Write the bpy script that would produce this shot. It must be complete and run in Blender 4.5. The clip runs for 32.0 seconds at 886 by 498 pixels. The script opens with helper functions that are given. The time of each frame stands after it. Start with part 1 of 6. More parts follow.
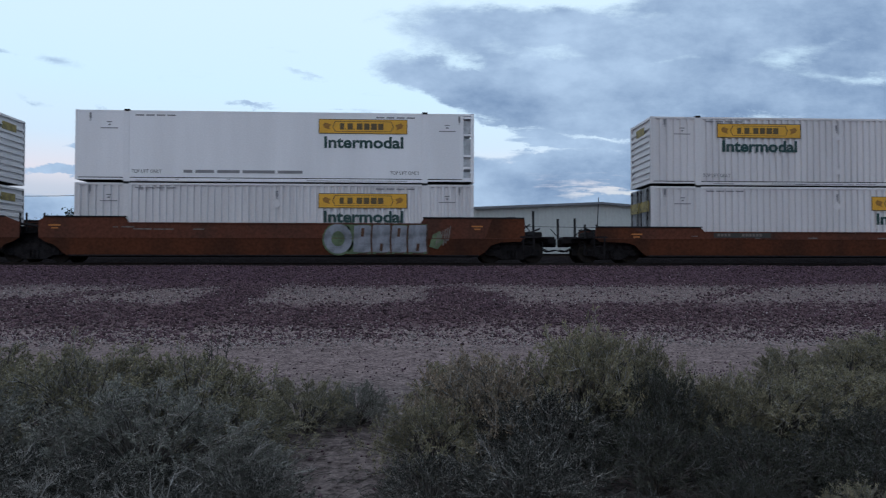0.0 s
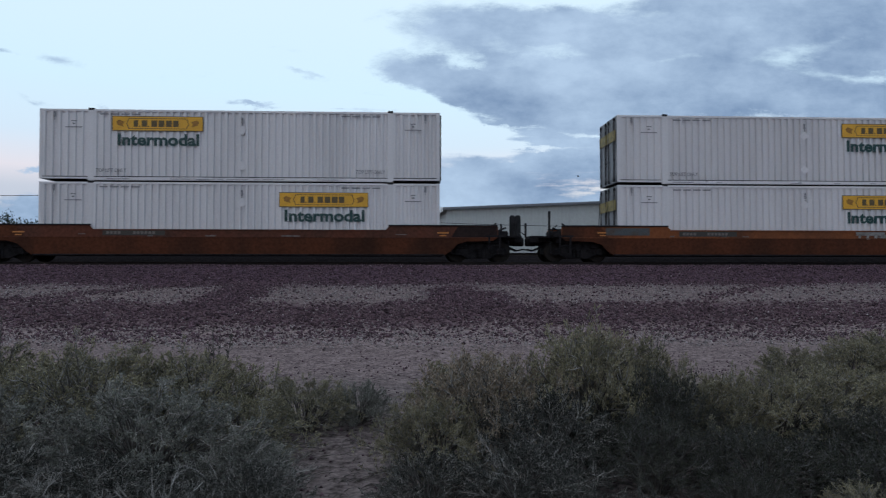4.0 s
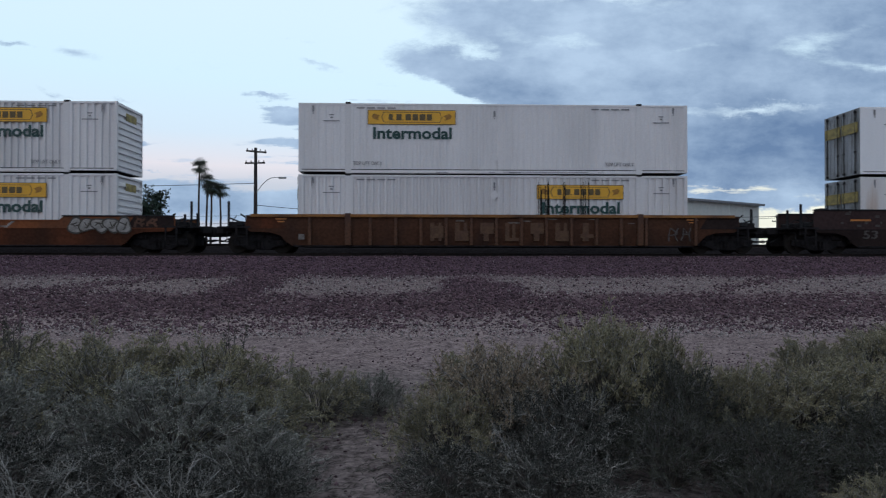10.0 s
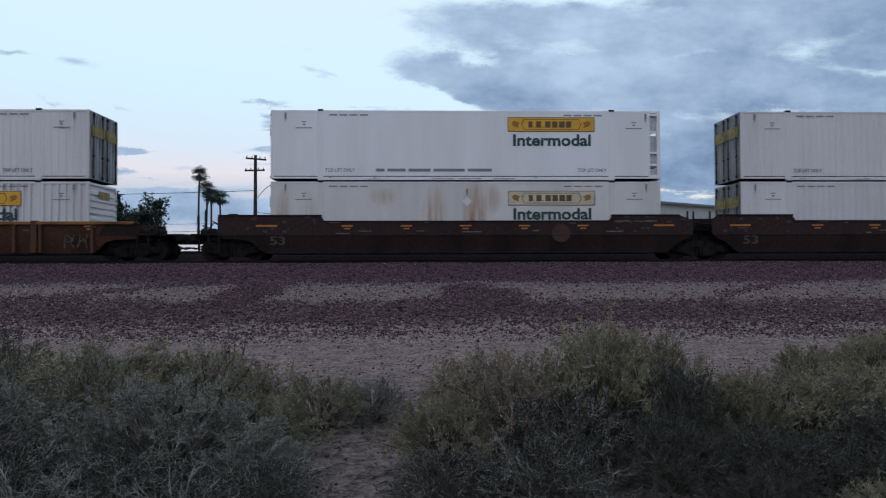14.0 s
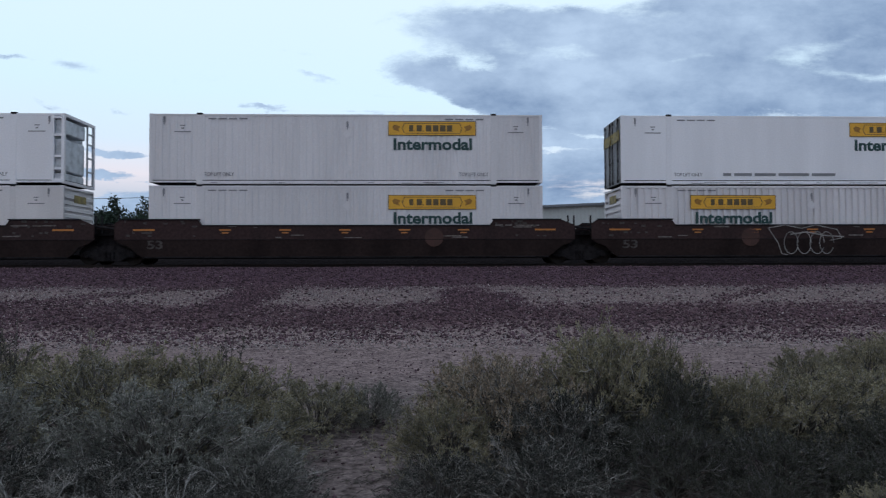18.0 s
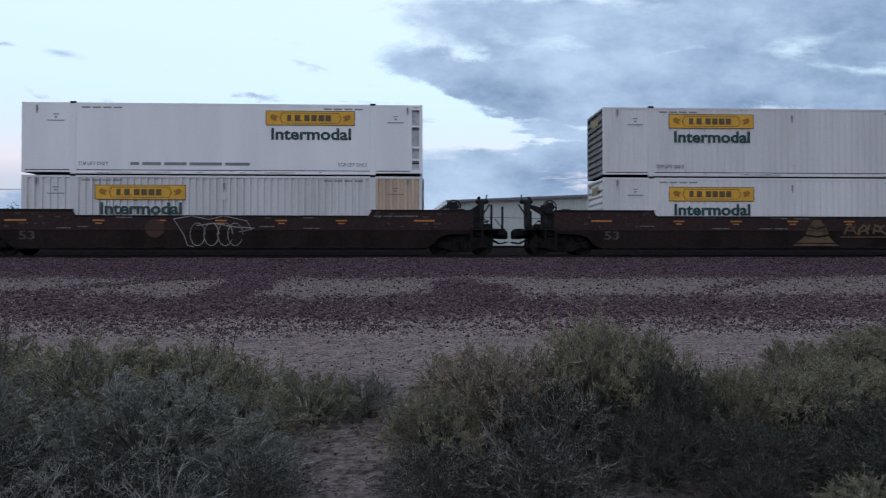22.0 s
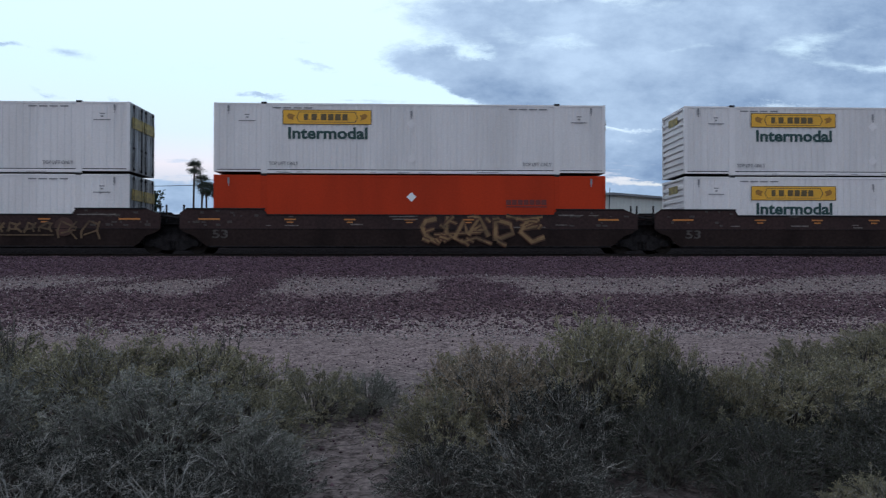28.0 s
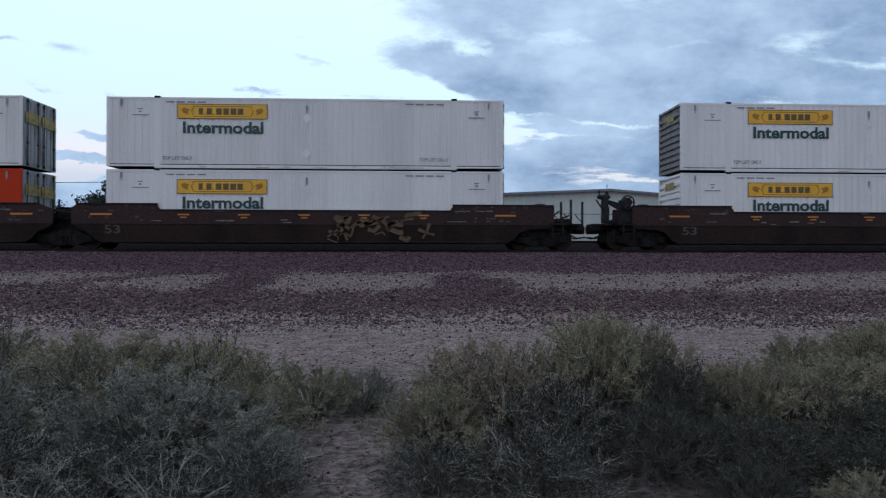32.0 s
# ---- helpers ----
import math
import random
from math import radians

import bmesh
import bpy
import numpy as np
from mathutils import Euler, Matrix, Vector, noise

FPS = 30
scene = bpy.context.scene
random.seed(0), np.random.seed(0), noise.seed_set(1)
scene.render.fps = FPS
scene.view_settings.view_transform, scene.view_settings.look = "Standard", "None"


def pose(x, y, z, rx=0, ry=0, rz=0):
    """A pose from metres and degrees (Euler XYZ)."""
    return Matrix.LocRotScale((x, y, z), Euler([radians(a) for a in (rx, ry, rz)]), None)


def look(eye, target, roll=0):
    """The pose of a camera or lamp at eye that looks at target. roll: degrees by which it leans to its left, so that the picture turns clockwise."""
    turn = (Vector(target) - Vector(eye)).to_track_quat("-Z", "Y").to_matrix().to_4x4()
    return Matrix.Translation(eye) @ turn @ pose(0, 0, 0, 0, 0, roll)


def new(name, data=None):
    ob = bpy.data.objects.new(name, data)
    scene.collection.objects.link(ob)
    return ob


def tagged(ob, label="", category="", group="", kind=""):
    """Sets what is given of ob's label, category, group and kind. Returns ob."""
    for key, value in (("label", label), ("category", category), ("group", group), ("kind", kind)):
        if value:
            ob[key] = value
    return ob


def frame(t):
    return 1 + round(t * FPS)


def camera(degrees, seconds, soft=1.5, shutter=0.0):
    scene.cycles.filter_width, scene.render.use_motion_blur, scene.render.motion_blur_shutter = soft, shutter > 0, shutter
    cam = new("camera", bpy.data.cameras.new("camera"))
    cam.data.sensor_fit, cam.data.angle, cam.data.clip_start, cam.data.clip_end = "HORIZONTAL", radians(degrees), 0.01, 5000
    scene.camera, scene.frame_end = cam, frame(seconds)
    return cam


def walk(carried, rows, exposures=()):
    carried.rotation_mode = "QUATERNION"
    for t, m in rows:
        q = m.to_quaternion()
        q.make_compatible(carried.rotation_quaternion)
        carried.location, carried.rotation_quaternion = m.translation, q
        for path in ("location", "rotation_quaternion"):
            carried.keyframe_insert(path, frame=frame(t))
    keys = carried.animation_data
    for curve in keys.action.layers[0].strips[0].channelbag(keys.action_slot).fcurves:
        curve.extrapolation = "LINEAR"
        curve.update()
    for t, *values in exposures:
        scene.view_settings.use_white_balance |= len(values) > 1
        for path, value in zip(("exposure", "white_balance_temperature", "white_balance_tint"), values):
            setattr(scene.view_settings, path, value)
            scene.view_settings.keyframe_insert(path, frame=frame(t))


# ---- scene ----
cam = camera(66.0, 32.0, soft=1.2, shutter=0.25)
PATH = [
    (0.0, pose(0, 0, 1.65, 91.400, -0.046, -2.893)),
    (0.5, pose(0, 0, 1.65, 91.329, -0.046, -2.955)),
    (1.0, pose(0, 0, 1.65, 91.349, -0.138, -2.947)),
    (1.5, pose(0, 0, 1.65, 91.161, -0.050, -2.826)),
    (2.0, pose(0, 0, 1.65, 91.134, -0.133, -2.883)),
    (2.5, pose(0, 0, 1.65, 91.203, -0.120, -2.755)),
    (3.0, pose(0, 0, 1.65, 91.114, -0.059, -2.999)),
    (3.5, pose(0, 0, 1.65, 91.329, -0.040, -2.892)),
    (5.5, pose(0, 0, 1.65, 91.329, -0.017, -2.679)),
    (6.0, pose(0, 0, 1.65, 91.329, -0.040, -2.892)),
    (6.5, pose(0, 0, 1.65, 91.329, -0.040, -2.892)),
    (7.0, pose(0, 0, 1.65, 91.141, 0.078, -2.535)),
    (7.5, pose(0, 0, 1.65, 91.141, 0.073, -2.597)),
    (8.0, pose(0, 0, 1.65, 90.897, 0.014, -2.399)),
    (8.5, pose(0, 0, 1.65, 90.833, -0.206, -2.039)),
    (9.0, pose(0, 0, 1.65, 91.219, -0.033, -1.240)),
    (9.5, pose(0, 0, 1.65, 90.688, -0.152, -1.590)),
    (10.0, pose(0, 0, 1.65, 90.600, -0.071, -1.619)),
    (10.5, pose(0, 0, 1.65, 90.618, -0.158, -1.651)),
    (11.0, pose(0, 0, 1.65, 90.472, -0.146, -1.524)),
    (11.5, pose(0, 0, 1.65, 90.577, -0.094, -1.784)),
    (12.0, pose(0, 0, 1.65, 90.601, -0.096, -1.872)),
    (12.5, pose(0, 0, 1.65, 90.632, -0.013, -1.854)),
    (13.0, pose(0, 0, 1.65, 91.358, 0.168, -1.751)),
    (13.5, pose(0, 0, 1.65, 91.455, 0.196, -1.563)),
    (14.0, pose(0, 0, 1.65, 91.143, 0.180, -1.622)),
    (14.5, pose(0, 0, 1.65, 91.215, 0.174, -1.729)),
    (16.5, pose(0, 0, 1.65, 92.464, 0.257, -1.863)),
    (17.0, pose(0, 0, 1.65, 91.934, 0.147, -2.150)),
    (17.5, pose(0, 0, 1.65, 91.696, 0.125, -2.274)),
    (18.0, pose(0, 0, 1.65, 91.483, 0.178, -1.824)),
    (18.5, pose(0, 0, 1.65, 91.413, 0.190, -1.697)),
    (19.0, pose(0, 0, 1.65, 91.022, 0.067, -2.113)),
    (19.5, pose(0, 0, 1.65, 91.038, -0.006, -1.981)),
    (20.0, pose(0, 0, 1.65, 90.895, -0.019, -2.042)),
    (20.5, pose(0, 0, 1.65, 90.736, 0.073, -2.048)),
    (21.0, pose(0, 0, 1.65, 90.950, 0.044, -2.302)),
    (21.5, pose(0, 0, 1.65, 91.237, -0.017, -2.881)),
    (22.0, pose(0, 0, 1.65, 90.735, 0.026, -2.430)),
    (22.5, pose(0, 0, 1.65, 90.806, 0.014, -2.559)),
    (23.0, pose(0, 0, 1.65, 90.759, 0.023, -2.560)),
    (23.5, pose(0, 0, 1.65, 90.590, 0.038, -2.386)),
    (24.0, pose(0, 0, 1.65, 90.664, 0.033, -2.342)),
    (24.5, pose(0, 0, 1.65, 90.520, 0.044, -2.321)),
    (25.0, pose(0, 0, 1.65, 90.418, -0.050, -2.358)),
    (25.5, pose(0, 0, 1.65, 90.447, 0.051, -2.195)),
    (27.5, pose(0, 0, 1.65, 90.950, 0.092, -1.836)),
    (28.0, pose(0, 0, 1.65, 90.635, -0.008, -1.998)),
    (28.5, pose(0, 0, 1.65, 90.754, -0.019, -2.061)),
    (29.0, pose(0, 0, 1.65, 90.808, 0.079, -2.025)),
    (29.5, pose(0, 0, 1.65, 91.023, 0.091, -1.899)),
    (30.0, pose(0, 0, 1.65, 91.063, 0.021, -1.874)),
    (30.5, pose(0, 0, 1.65, 90.466, -0.023, -2.100)),
    (31.0, pose(0, 0, 1.65, 90.221, -0.118, -2.243)),
    (31.5, pose(0, 0, 1.65, 90.291, -0.136, -2.350)),
    (32.0, pose(0, 0, 1.65, 90.291, -0.118, -2.243)),
]
walk(cam, PATH, exposures=[(0.0, 0.0, 6070, 10), (1.0, 0.0, 6160, 10), (2.0, 0.0, 6220, 10), (6.5, 0.0, 6230, 10), (7.0, -0.06, 6230, 10), (7.5, 0.0, 6240, 10), (8.0, 0.06, 6240, 10), (9.0, 0.0, 6250, 10), (11.0, 0.07, 6270, 10), (12.0, 0.15, 6290, 11), (13.0, 0.10, 6300, 11), (14.0, 0.01, 6290, 11), (17.0, 0.0, 6260, 11),
                           (18.0, 0.06, 6250, 12), (20.0, 0.07, 6220, 12), (22.0, 0.12, 6210, 12), (24.0, 0.04, 6200, 11), (25.0, 0.10, 6190, 11), (28.0, 0.18, 6180, 11), (32.0, 0.18, 6150, 10)])

# ---------------------------------------------------------------- sky and light
EYE_YAW = radians(-2.6)


def shader_world():
    w = bpy.data.worlds.new("dusk_sky")
    scene.world = w
    w.use_nodes = True
    nt = w.node_tree
    nt.nodes.clear()
    N, L = nt.nodes.new, nt.links.new

    def math_(op, a, b=None, c=None, clamp=False):
        n = N("ShaderNodeMath")
        n.operation, n.use_clamp = op, clamp
        for i, v in enumerate((a, b, c)):
            if v is None:
                continue
            if isinstance(v, (int, float)):
                n.inputs[i].default_value = v
            else:
                L(v, n.inputs[i])
        return n.outputs[0]

    def smooth(v, lo, hi):
        n = N("ShaderNodeMapRange")
        n.interpolation_type = "SMOOTHSTEP"
        L(v, n.inputs[0])
        n.inputs[1].default_value, n.inputs[2].default_value = lo, hi
        return n.outputs[0]

    def mix(f, a, b):
        n = N("ShaderNodeMix")
        n.data_type = "RGBA"
        if isinstance(f, (int, float)):
            n.inputs[0].default_value = f
        else:
            L(f, n.inputs[0])
        for i, v in ((6, a), (7, b)):
            if isinstance(v, tuple):
                n.inputs[i].default_value = (*v, 1)
            else:
                L(v, n.inputs[i])
        return n.outputs[2]

    tc = N("ShaderNodeTexCoord")
    rot = N("ShaderNodeVectorRotate")
    rot.rotation_type = "Z_AXIS"
    rot.inputs["Angle"].default_value = -EYE_YAW
    L(tc.outputs["Generated"], rot.inputs[0])
    sep = N("ShaderNodeSeparateXYZ")
    L(rot.outputs[0], sep.inputs[0])
    X, Y, Z = sep.outputs
    ahead = math_("MAXIMUM", Y, 0.12)
    u, v = math_("DIVIDE", X, ahead), math_("DIVIDE", Z, ahead)
    uv = N("ShaderNodeCombineXYZ")
    L(u, uv.inputs[0])
    L(v, uv.inputs[1])

    def noise_(vec, scale, stretch, detail, rough=0.55, offset=(0, 0, 0)):
        mp = N("ShaderNodeMapping")
        mp.inputs["Scale"].default_value = stretch
        mp.inputs["Location"].default_value = offset
        L(vec, mp.inputs[0])
        n = N("ShaderNodeTexNoise")
        n.inputs["Scale"].default_value = scale
        n.inputs["Detail"].default_value = detail
        n.inputs["Roughness"].default_value = rough
        L(mp.outputs[0], n.inputs[0])
        return n

    # coordinates wobbled, so that the banks of cloud have ragged edges
    wob = noise_(uv.outputs[0], 7.0, (0.7, 1.5, 1), 9, 0.66)
    sub = N("ShaderNodeVectorMath")
    sub.operation = "SUBTRACT"
    L(wob.outputs["Color"], sub.inputs[0])
    sub.inputs[1].default_value = (0.5, 0.5, 0.5)
    scl = N("ShaderNodeVectorMath")
    scl.operation = "MULTIPLY"
    L(sub.outputs[0], scl.inputs[0])
    scl.inputs[1].default_value = (0.15, 0.085, 0)
    add = N("ShaderNodeVectorMath")
    L(uv.outputs[0], add.inputs[0])
    L(scl.outputs[0], add.inputs[1])
    wuv = add.outputs[0]

    def bank(cx, cy, rx, ry, turn=0.0, power=1.0):
        mp = N("ShaderNodeMapping")
        mp.vector_type = "TEXTURE"
        mp.inputs["Location"].default_value = (cx, cy, 0)
        mp.inputs["Rotation"].default_value = (0, 0, radians(turn))
        mp.inputs["Scale"].default_value = (rx, ry, 1)
        L(wuv, mp.inputs[0])
        g = N("ShaderNodeTexGradient")
        g.gradient_type = "SPHERICAL"
        L(mp.outputs[0], g.inputs[0])
        return math_("MULTIPLY", g.outputs["Fac"], power)

    def total(parts):
        s = parts[0]
        for q in parts[1:]:
            s = math_("ADD", s, q)
        return s

    fine = noise_(uv.outputs[0], 12.0, (0.6, 1.7, 1), 9, 0.66, (3, 1, 0)).outputs[0]
    wide = noise_(uv.outputs[0], 3.2, (0.5, 1.8, 1), 5, 0.55, (7.3, 2, 0)).outputs[0]
    ragged = math_("ADD", math_("MULTIPLY", math_("SUBTRACT", fine, 0.5), 0.9), math_("MULTIPLY", math_("SUBTRACT", wide, 0.5), 0.7))
    # the large bank ahead and to the right, its plateau cut off at one
    big = math_("MINIMUM", total([
        bank(0.62, 0.25, 0.58, 0.21, 0, 3.0),
        bank(0.29, 0.215, 0.30, 0.10, -8, 2.2),
        bank(0.03, 0.260, 0.18, 0.040, -20, 2.2),
        bank(0.04, 0.350, 0.18, 0.050, 2, 0.8),
        bank(0.20, 0.352, 0.20, 0.050, 3, 0.9),
        bank(0.09, 0.308, 0.15, 0.045, -6, 0.75),
        bank(0.62, 0.36, 0.40, 0.12, -6, 1.5),
        bank(0.28, 0.120, 0.46, 0.070, 0, 2.6),
        bank(0.85, 0.20, 0.45, 0.16, 0, 2.0),
        bank(0.17, 0.305, 0.15, 0.05, 0, 0.7),
    ]), 1.0)
    wisps = total([
        bank(-0.235, 0.215, 0.080, 0.014, -2, 1.4),
        bank(-0.175, 0.188, 0.13, 0.016, -9, 1.1),
        bank(-0.27, 0.240, 0.06, 0.008, -3, 0.9),
        bank(-0.565, 0.299, 0.07, 0.018, -4, 0.6),
        bank(-0.66, 0.310, 0.06, 0.010, -8, 0.7),
        bank(-0.59, 0.245, 0.07, 0.010, -14, 0.6),
        bank(-0.49, 0.240, 0.03, 0.008, -14, 0.6),
        bank(-0.205, 0.288, 0.05, 0.009, -10, 0.5),
        bank(-0.22, 0.318, 0.045, 0.014, 0, 0.36),
        bank(-0.19, 0.281, 0.05, 0.011, -2, 0.3),
        bank(-0.12, 0.150, 0.12, 0.038, 0, 0.7),
        bank(-0.245, 0.160, 0.07, 0.015, -10, 1.1),
        bank(-0.18, 0.127, 0.10, 0.009, -2, 1.2),
        bank(-0.14, 0.097, 0.14, 0.024, -6, 1.1),
        bank(-0.36, 0.074, 0.50, 0.030, 0, 1.5),
        bank(-0.485, 0.168, 0.065, 0.013, -2, 1.3),
        bank(-0.53, 0.131, 0.080, 0.009, -5, 1.2),
        bank(-0.445, 0.118, 0.03, 0.006, -8, 0.9),
        bank(-0.48, 0.088, 0.20, 0.030, 0, 1.2),
        bank(-0.47, 0.166, 0.10, 0.008, -4, 0.8),
        bank(-0.55, 0.135, 0.10, 0.008, -4, 0.7),
    ])
    gaps = total([
        bank(0.09, 0.203, 0.13, 0.010, -2, 0.9),
        bank(0.13, 0.176, 0.15, 0.007, -2, 0.8),
        bank(0.24, 0.192, 0.10, 0.006, -3, 0.7),
        bank(0.06, 0.225, 0.07, 0.012, 0, 0.6),
        bank(0.12, 0.318, 0.12, 0.014, -4, 0.3),
        bank(0.18, 0.312, 0.18, 0.022, 4, 0.38),
        bank(0.34, 0.300, 0.08, 0.016, 6, 0.5),
        bank(0.53, 0.318, 0.14, 0.034, 10, 0.55),
        bank(0.30, 0.375, 0.22, 0.035, 0, 0.4),
        bank(0.64, 0.280, 0.16, 0.018, 0, 0.5),
        bank(0.44, 0.215, 0.16, 0.014, -3, 0.65),
        bank(0.62, 0.055, 0.36, 0.045, 5, 2.2),
        bank(0.31, 0.100, 0.17, 0.008, 0, 1.0),
    ])
    # many thin level streaks in the low sky ahead
    streaky = noise_(uv.outputs[0], 1.0, (5.0, 46, 1), 6, 0.62, (2.4, 9.1, 0)).outputs[0]
    low_zone = math_("MINIMUM", total([bank(-0.17, 0.165, 0.19, 0.125, -6, 2.2), bank(-0.45, 0.110, 0.26, 0.050, 0, 1.3), bank(0.30, 0.105, 0.30, 0.050, 0, 1.6), bank(0.12, 0.185, 0.18, 0.05, 0, 1.0)]), 1.0)
    streaks = math_("MULTIPLY", low_zone, math_("MULTIPLY", math_("SUBTRACT", streaky, 0.475), 4.6))
    wisps = math_("ADD", wisps, math_("MAXIMUM", streaks, -0.7))
    dens = math_("SUBTRACT", math_("ADD", math_("ADD", big, wisps), math_("MULTIPLY", ragged, 1.4)), gaps)
    cover = smooth(dens, 0.22, 0.80)
    deep = total([
        bank(0.06, 0.255, 0.18, 0.045, -20, 0.9),
        bank(0.27, 0.118, 0.42, 0.055, 0, 1.1),
        bank(0.70, 0.22, 0.40, 0.07, 0, 0.8),
        bank(0.20, 0.235, 0.30, 0.05, 0, 0.6),
        bank(0.22, 0.290, 0.22, 0.060, 0, 0.7),
        bank(0.62, 0.36, 0.22, 0.04, -8, 0.6),
        bank(0.48, 0.150, 0.34, 0.060, 0, 1.3),
        bank(0.70, 0.27, 0.42, 0.18, 0, 0.9),
        bank(-0.13, 0.150, 0.14, 0.04, 0, 0.7),
        bank(-0.22, 0.195, 0.16, 0.04, -8, 0.6),
    ])
    # sky all round: a heavy overcast overhead and behind
    hemi = noise_(rot.outputs[0], 2.3, (1, 1, 2.6), 6, 0.55, (0.4, 5, 1)).outputs[0]
    hemi_cover = smooth(hemi, 0.36, 0.60)
    front = smooth(Y, 0.20, 0.55)
    cover_all = math_("ADD", math_("MULTIPLY", cover, front), math_("MULTIPLY", hemi_cover, math_("SUBTRACT", 0.95, math_("MULTIPLY", front, 0.95))), clamp=True)

    sky = N("ShaderNodeTexSky")
    sky.sky_type = "NISHITA"
    sky.sun_disc = False
    sky.sun_elevation, sky.sun_rotation = radians(3.0), radians(-150)
    sky.air_density, sky.dust_density, sky.ozone_density = 1.0, 2.0, 1.0
    skyc = N("ShaderNodeVectorMath")
    skyc.operation = "SCALE"
    L(sky.outputs[0], skyc.inputs[0])
    skyc.inputs["Scale"].default_value = 0.03
    elev = N("ShaderNodeValToRGB")
    L(Z, elev.inputs[0])
    cr = elev.color_ramp
    for pos, col in ((0.0, (0.60, 0.60, 0.63)), (0.06, (0.50, 0.56, 0.68)), (0.10, (0.58, 0.62, 0.72)), (0.125, (0.80, 0.76, 0.82)), (0.17, (0.69, 0.82, 0.94)), (0.24, (0.69, 0.885, 1.0)), (1.0, (0.56, 0.76, 0.92))):
        e = cr.elements.new(pos)
        e.color = (*col, 1)
    cr.elements.remove(cr.elements[0])
    cr.elements.remove(cr.elements[-1])
    # warm cream light low down to the right, pink to the left
    low = math_("MULTIPLY", smooth(u, 0.15, 0.5), math_("SUBTRACT", 1.0, smooth(v, 0.08, 0.16)))
    clear0 = mix(low, elev.outputs[0], (0.92, 0.93, 0.80))
    clear = N("ShaderNodeVectorMath")
    L(clear0, clear.inputs[0])
    L(skyc.outputs[0], clear.inputs[1])
    tone = noise_(uv.outputs[0], 6.5, (0.75, 1.4, 1), 10, 0.62, (1, 8, 0)).outputs[0]
    thick = math_("ADD", math_("MULTIPLY", deep, 0.45), math_("MULTIPLY", math_("SUBTRACT", tone, 0.41), 2.3), clamp=True)
    cloud_front = mix(thick, (0.50, 0.645, 0.82), (0.155, 0.247, 0.410))
    cloud = mix(front, (0.235, 0.325, 0.465), cloud_front)
    out = mix(cover_all, clear.outputs[0], cloud)
    bg = N("ShaderNodeBackground")
    bg.inputs["Strength"].default_value = SKY
    L(out, bg.inputs[0])
    o = N("ShaderNodeOutputWorld")
    L(bg.outputs[0], o.inputs[0])


SKY = 0.95
shader_world()
sun = new("sun", bpy.data.lights.new("sun", "SUN"))
sun.data.energy, sun.data.angle, sun.data.color = 0.25, radians(60), (0.95, 0.95, 1.0)
sun.matrix_world = look((0, 0, 60), (18, 40, 0))

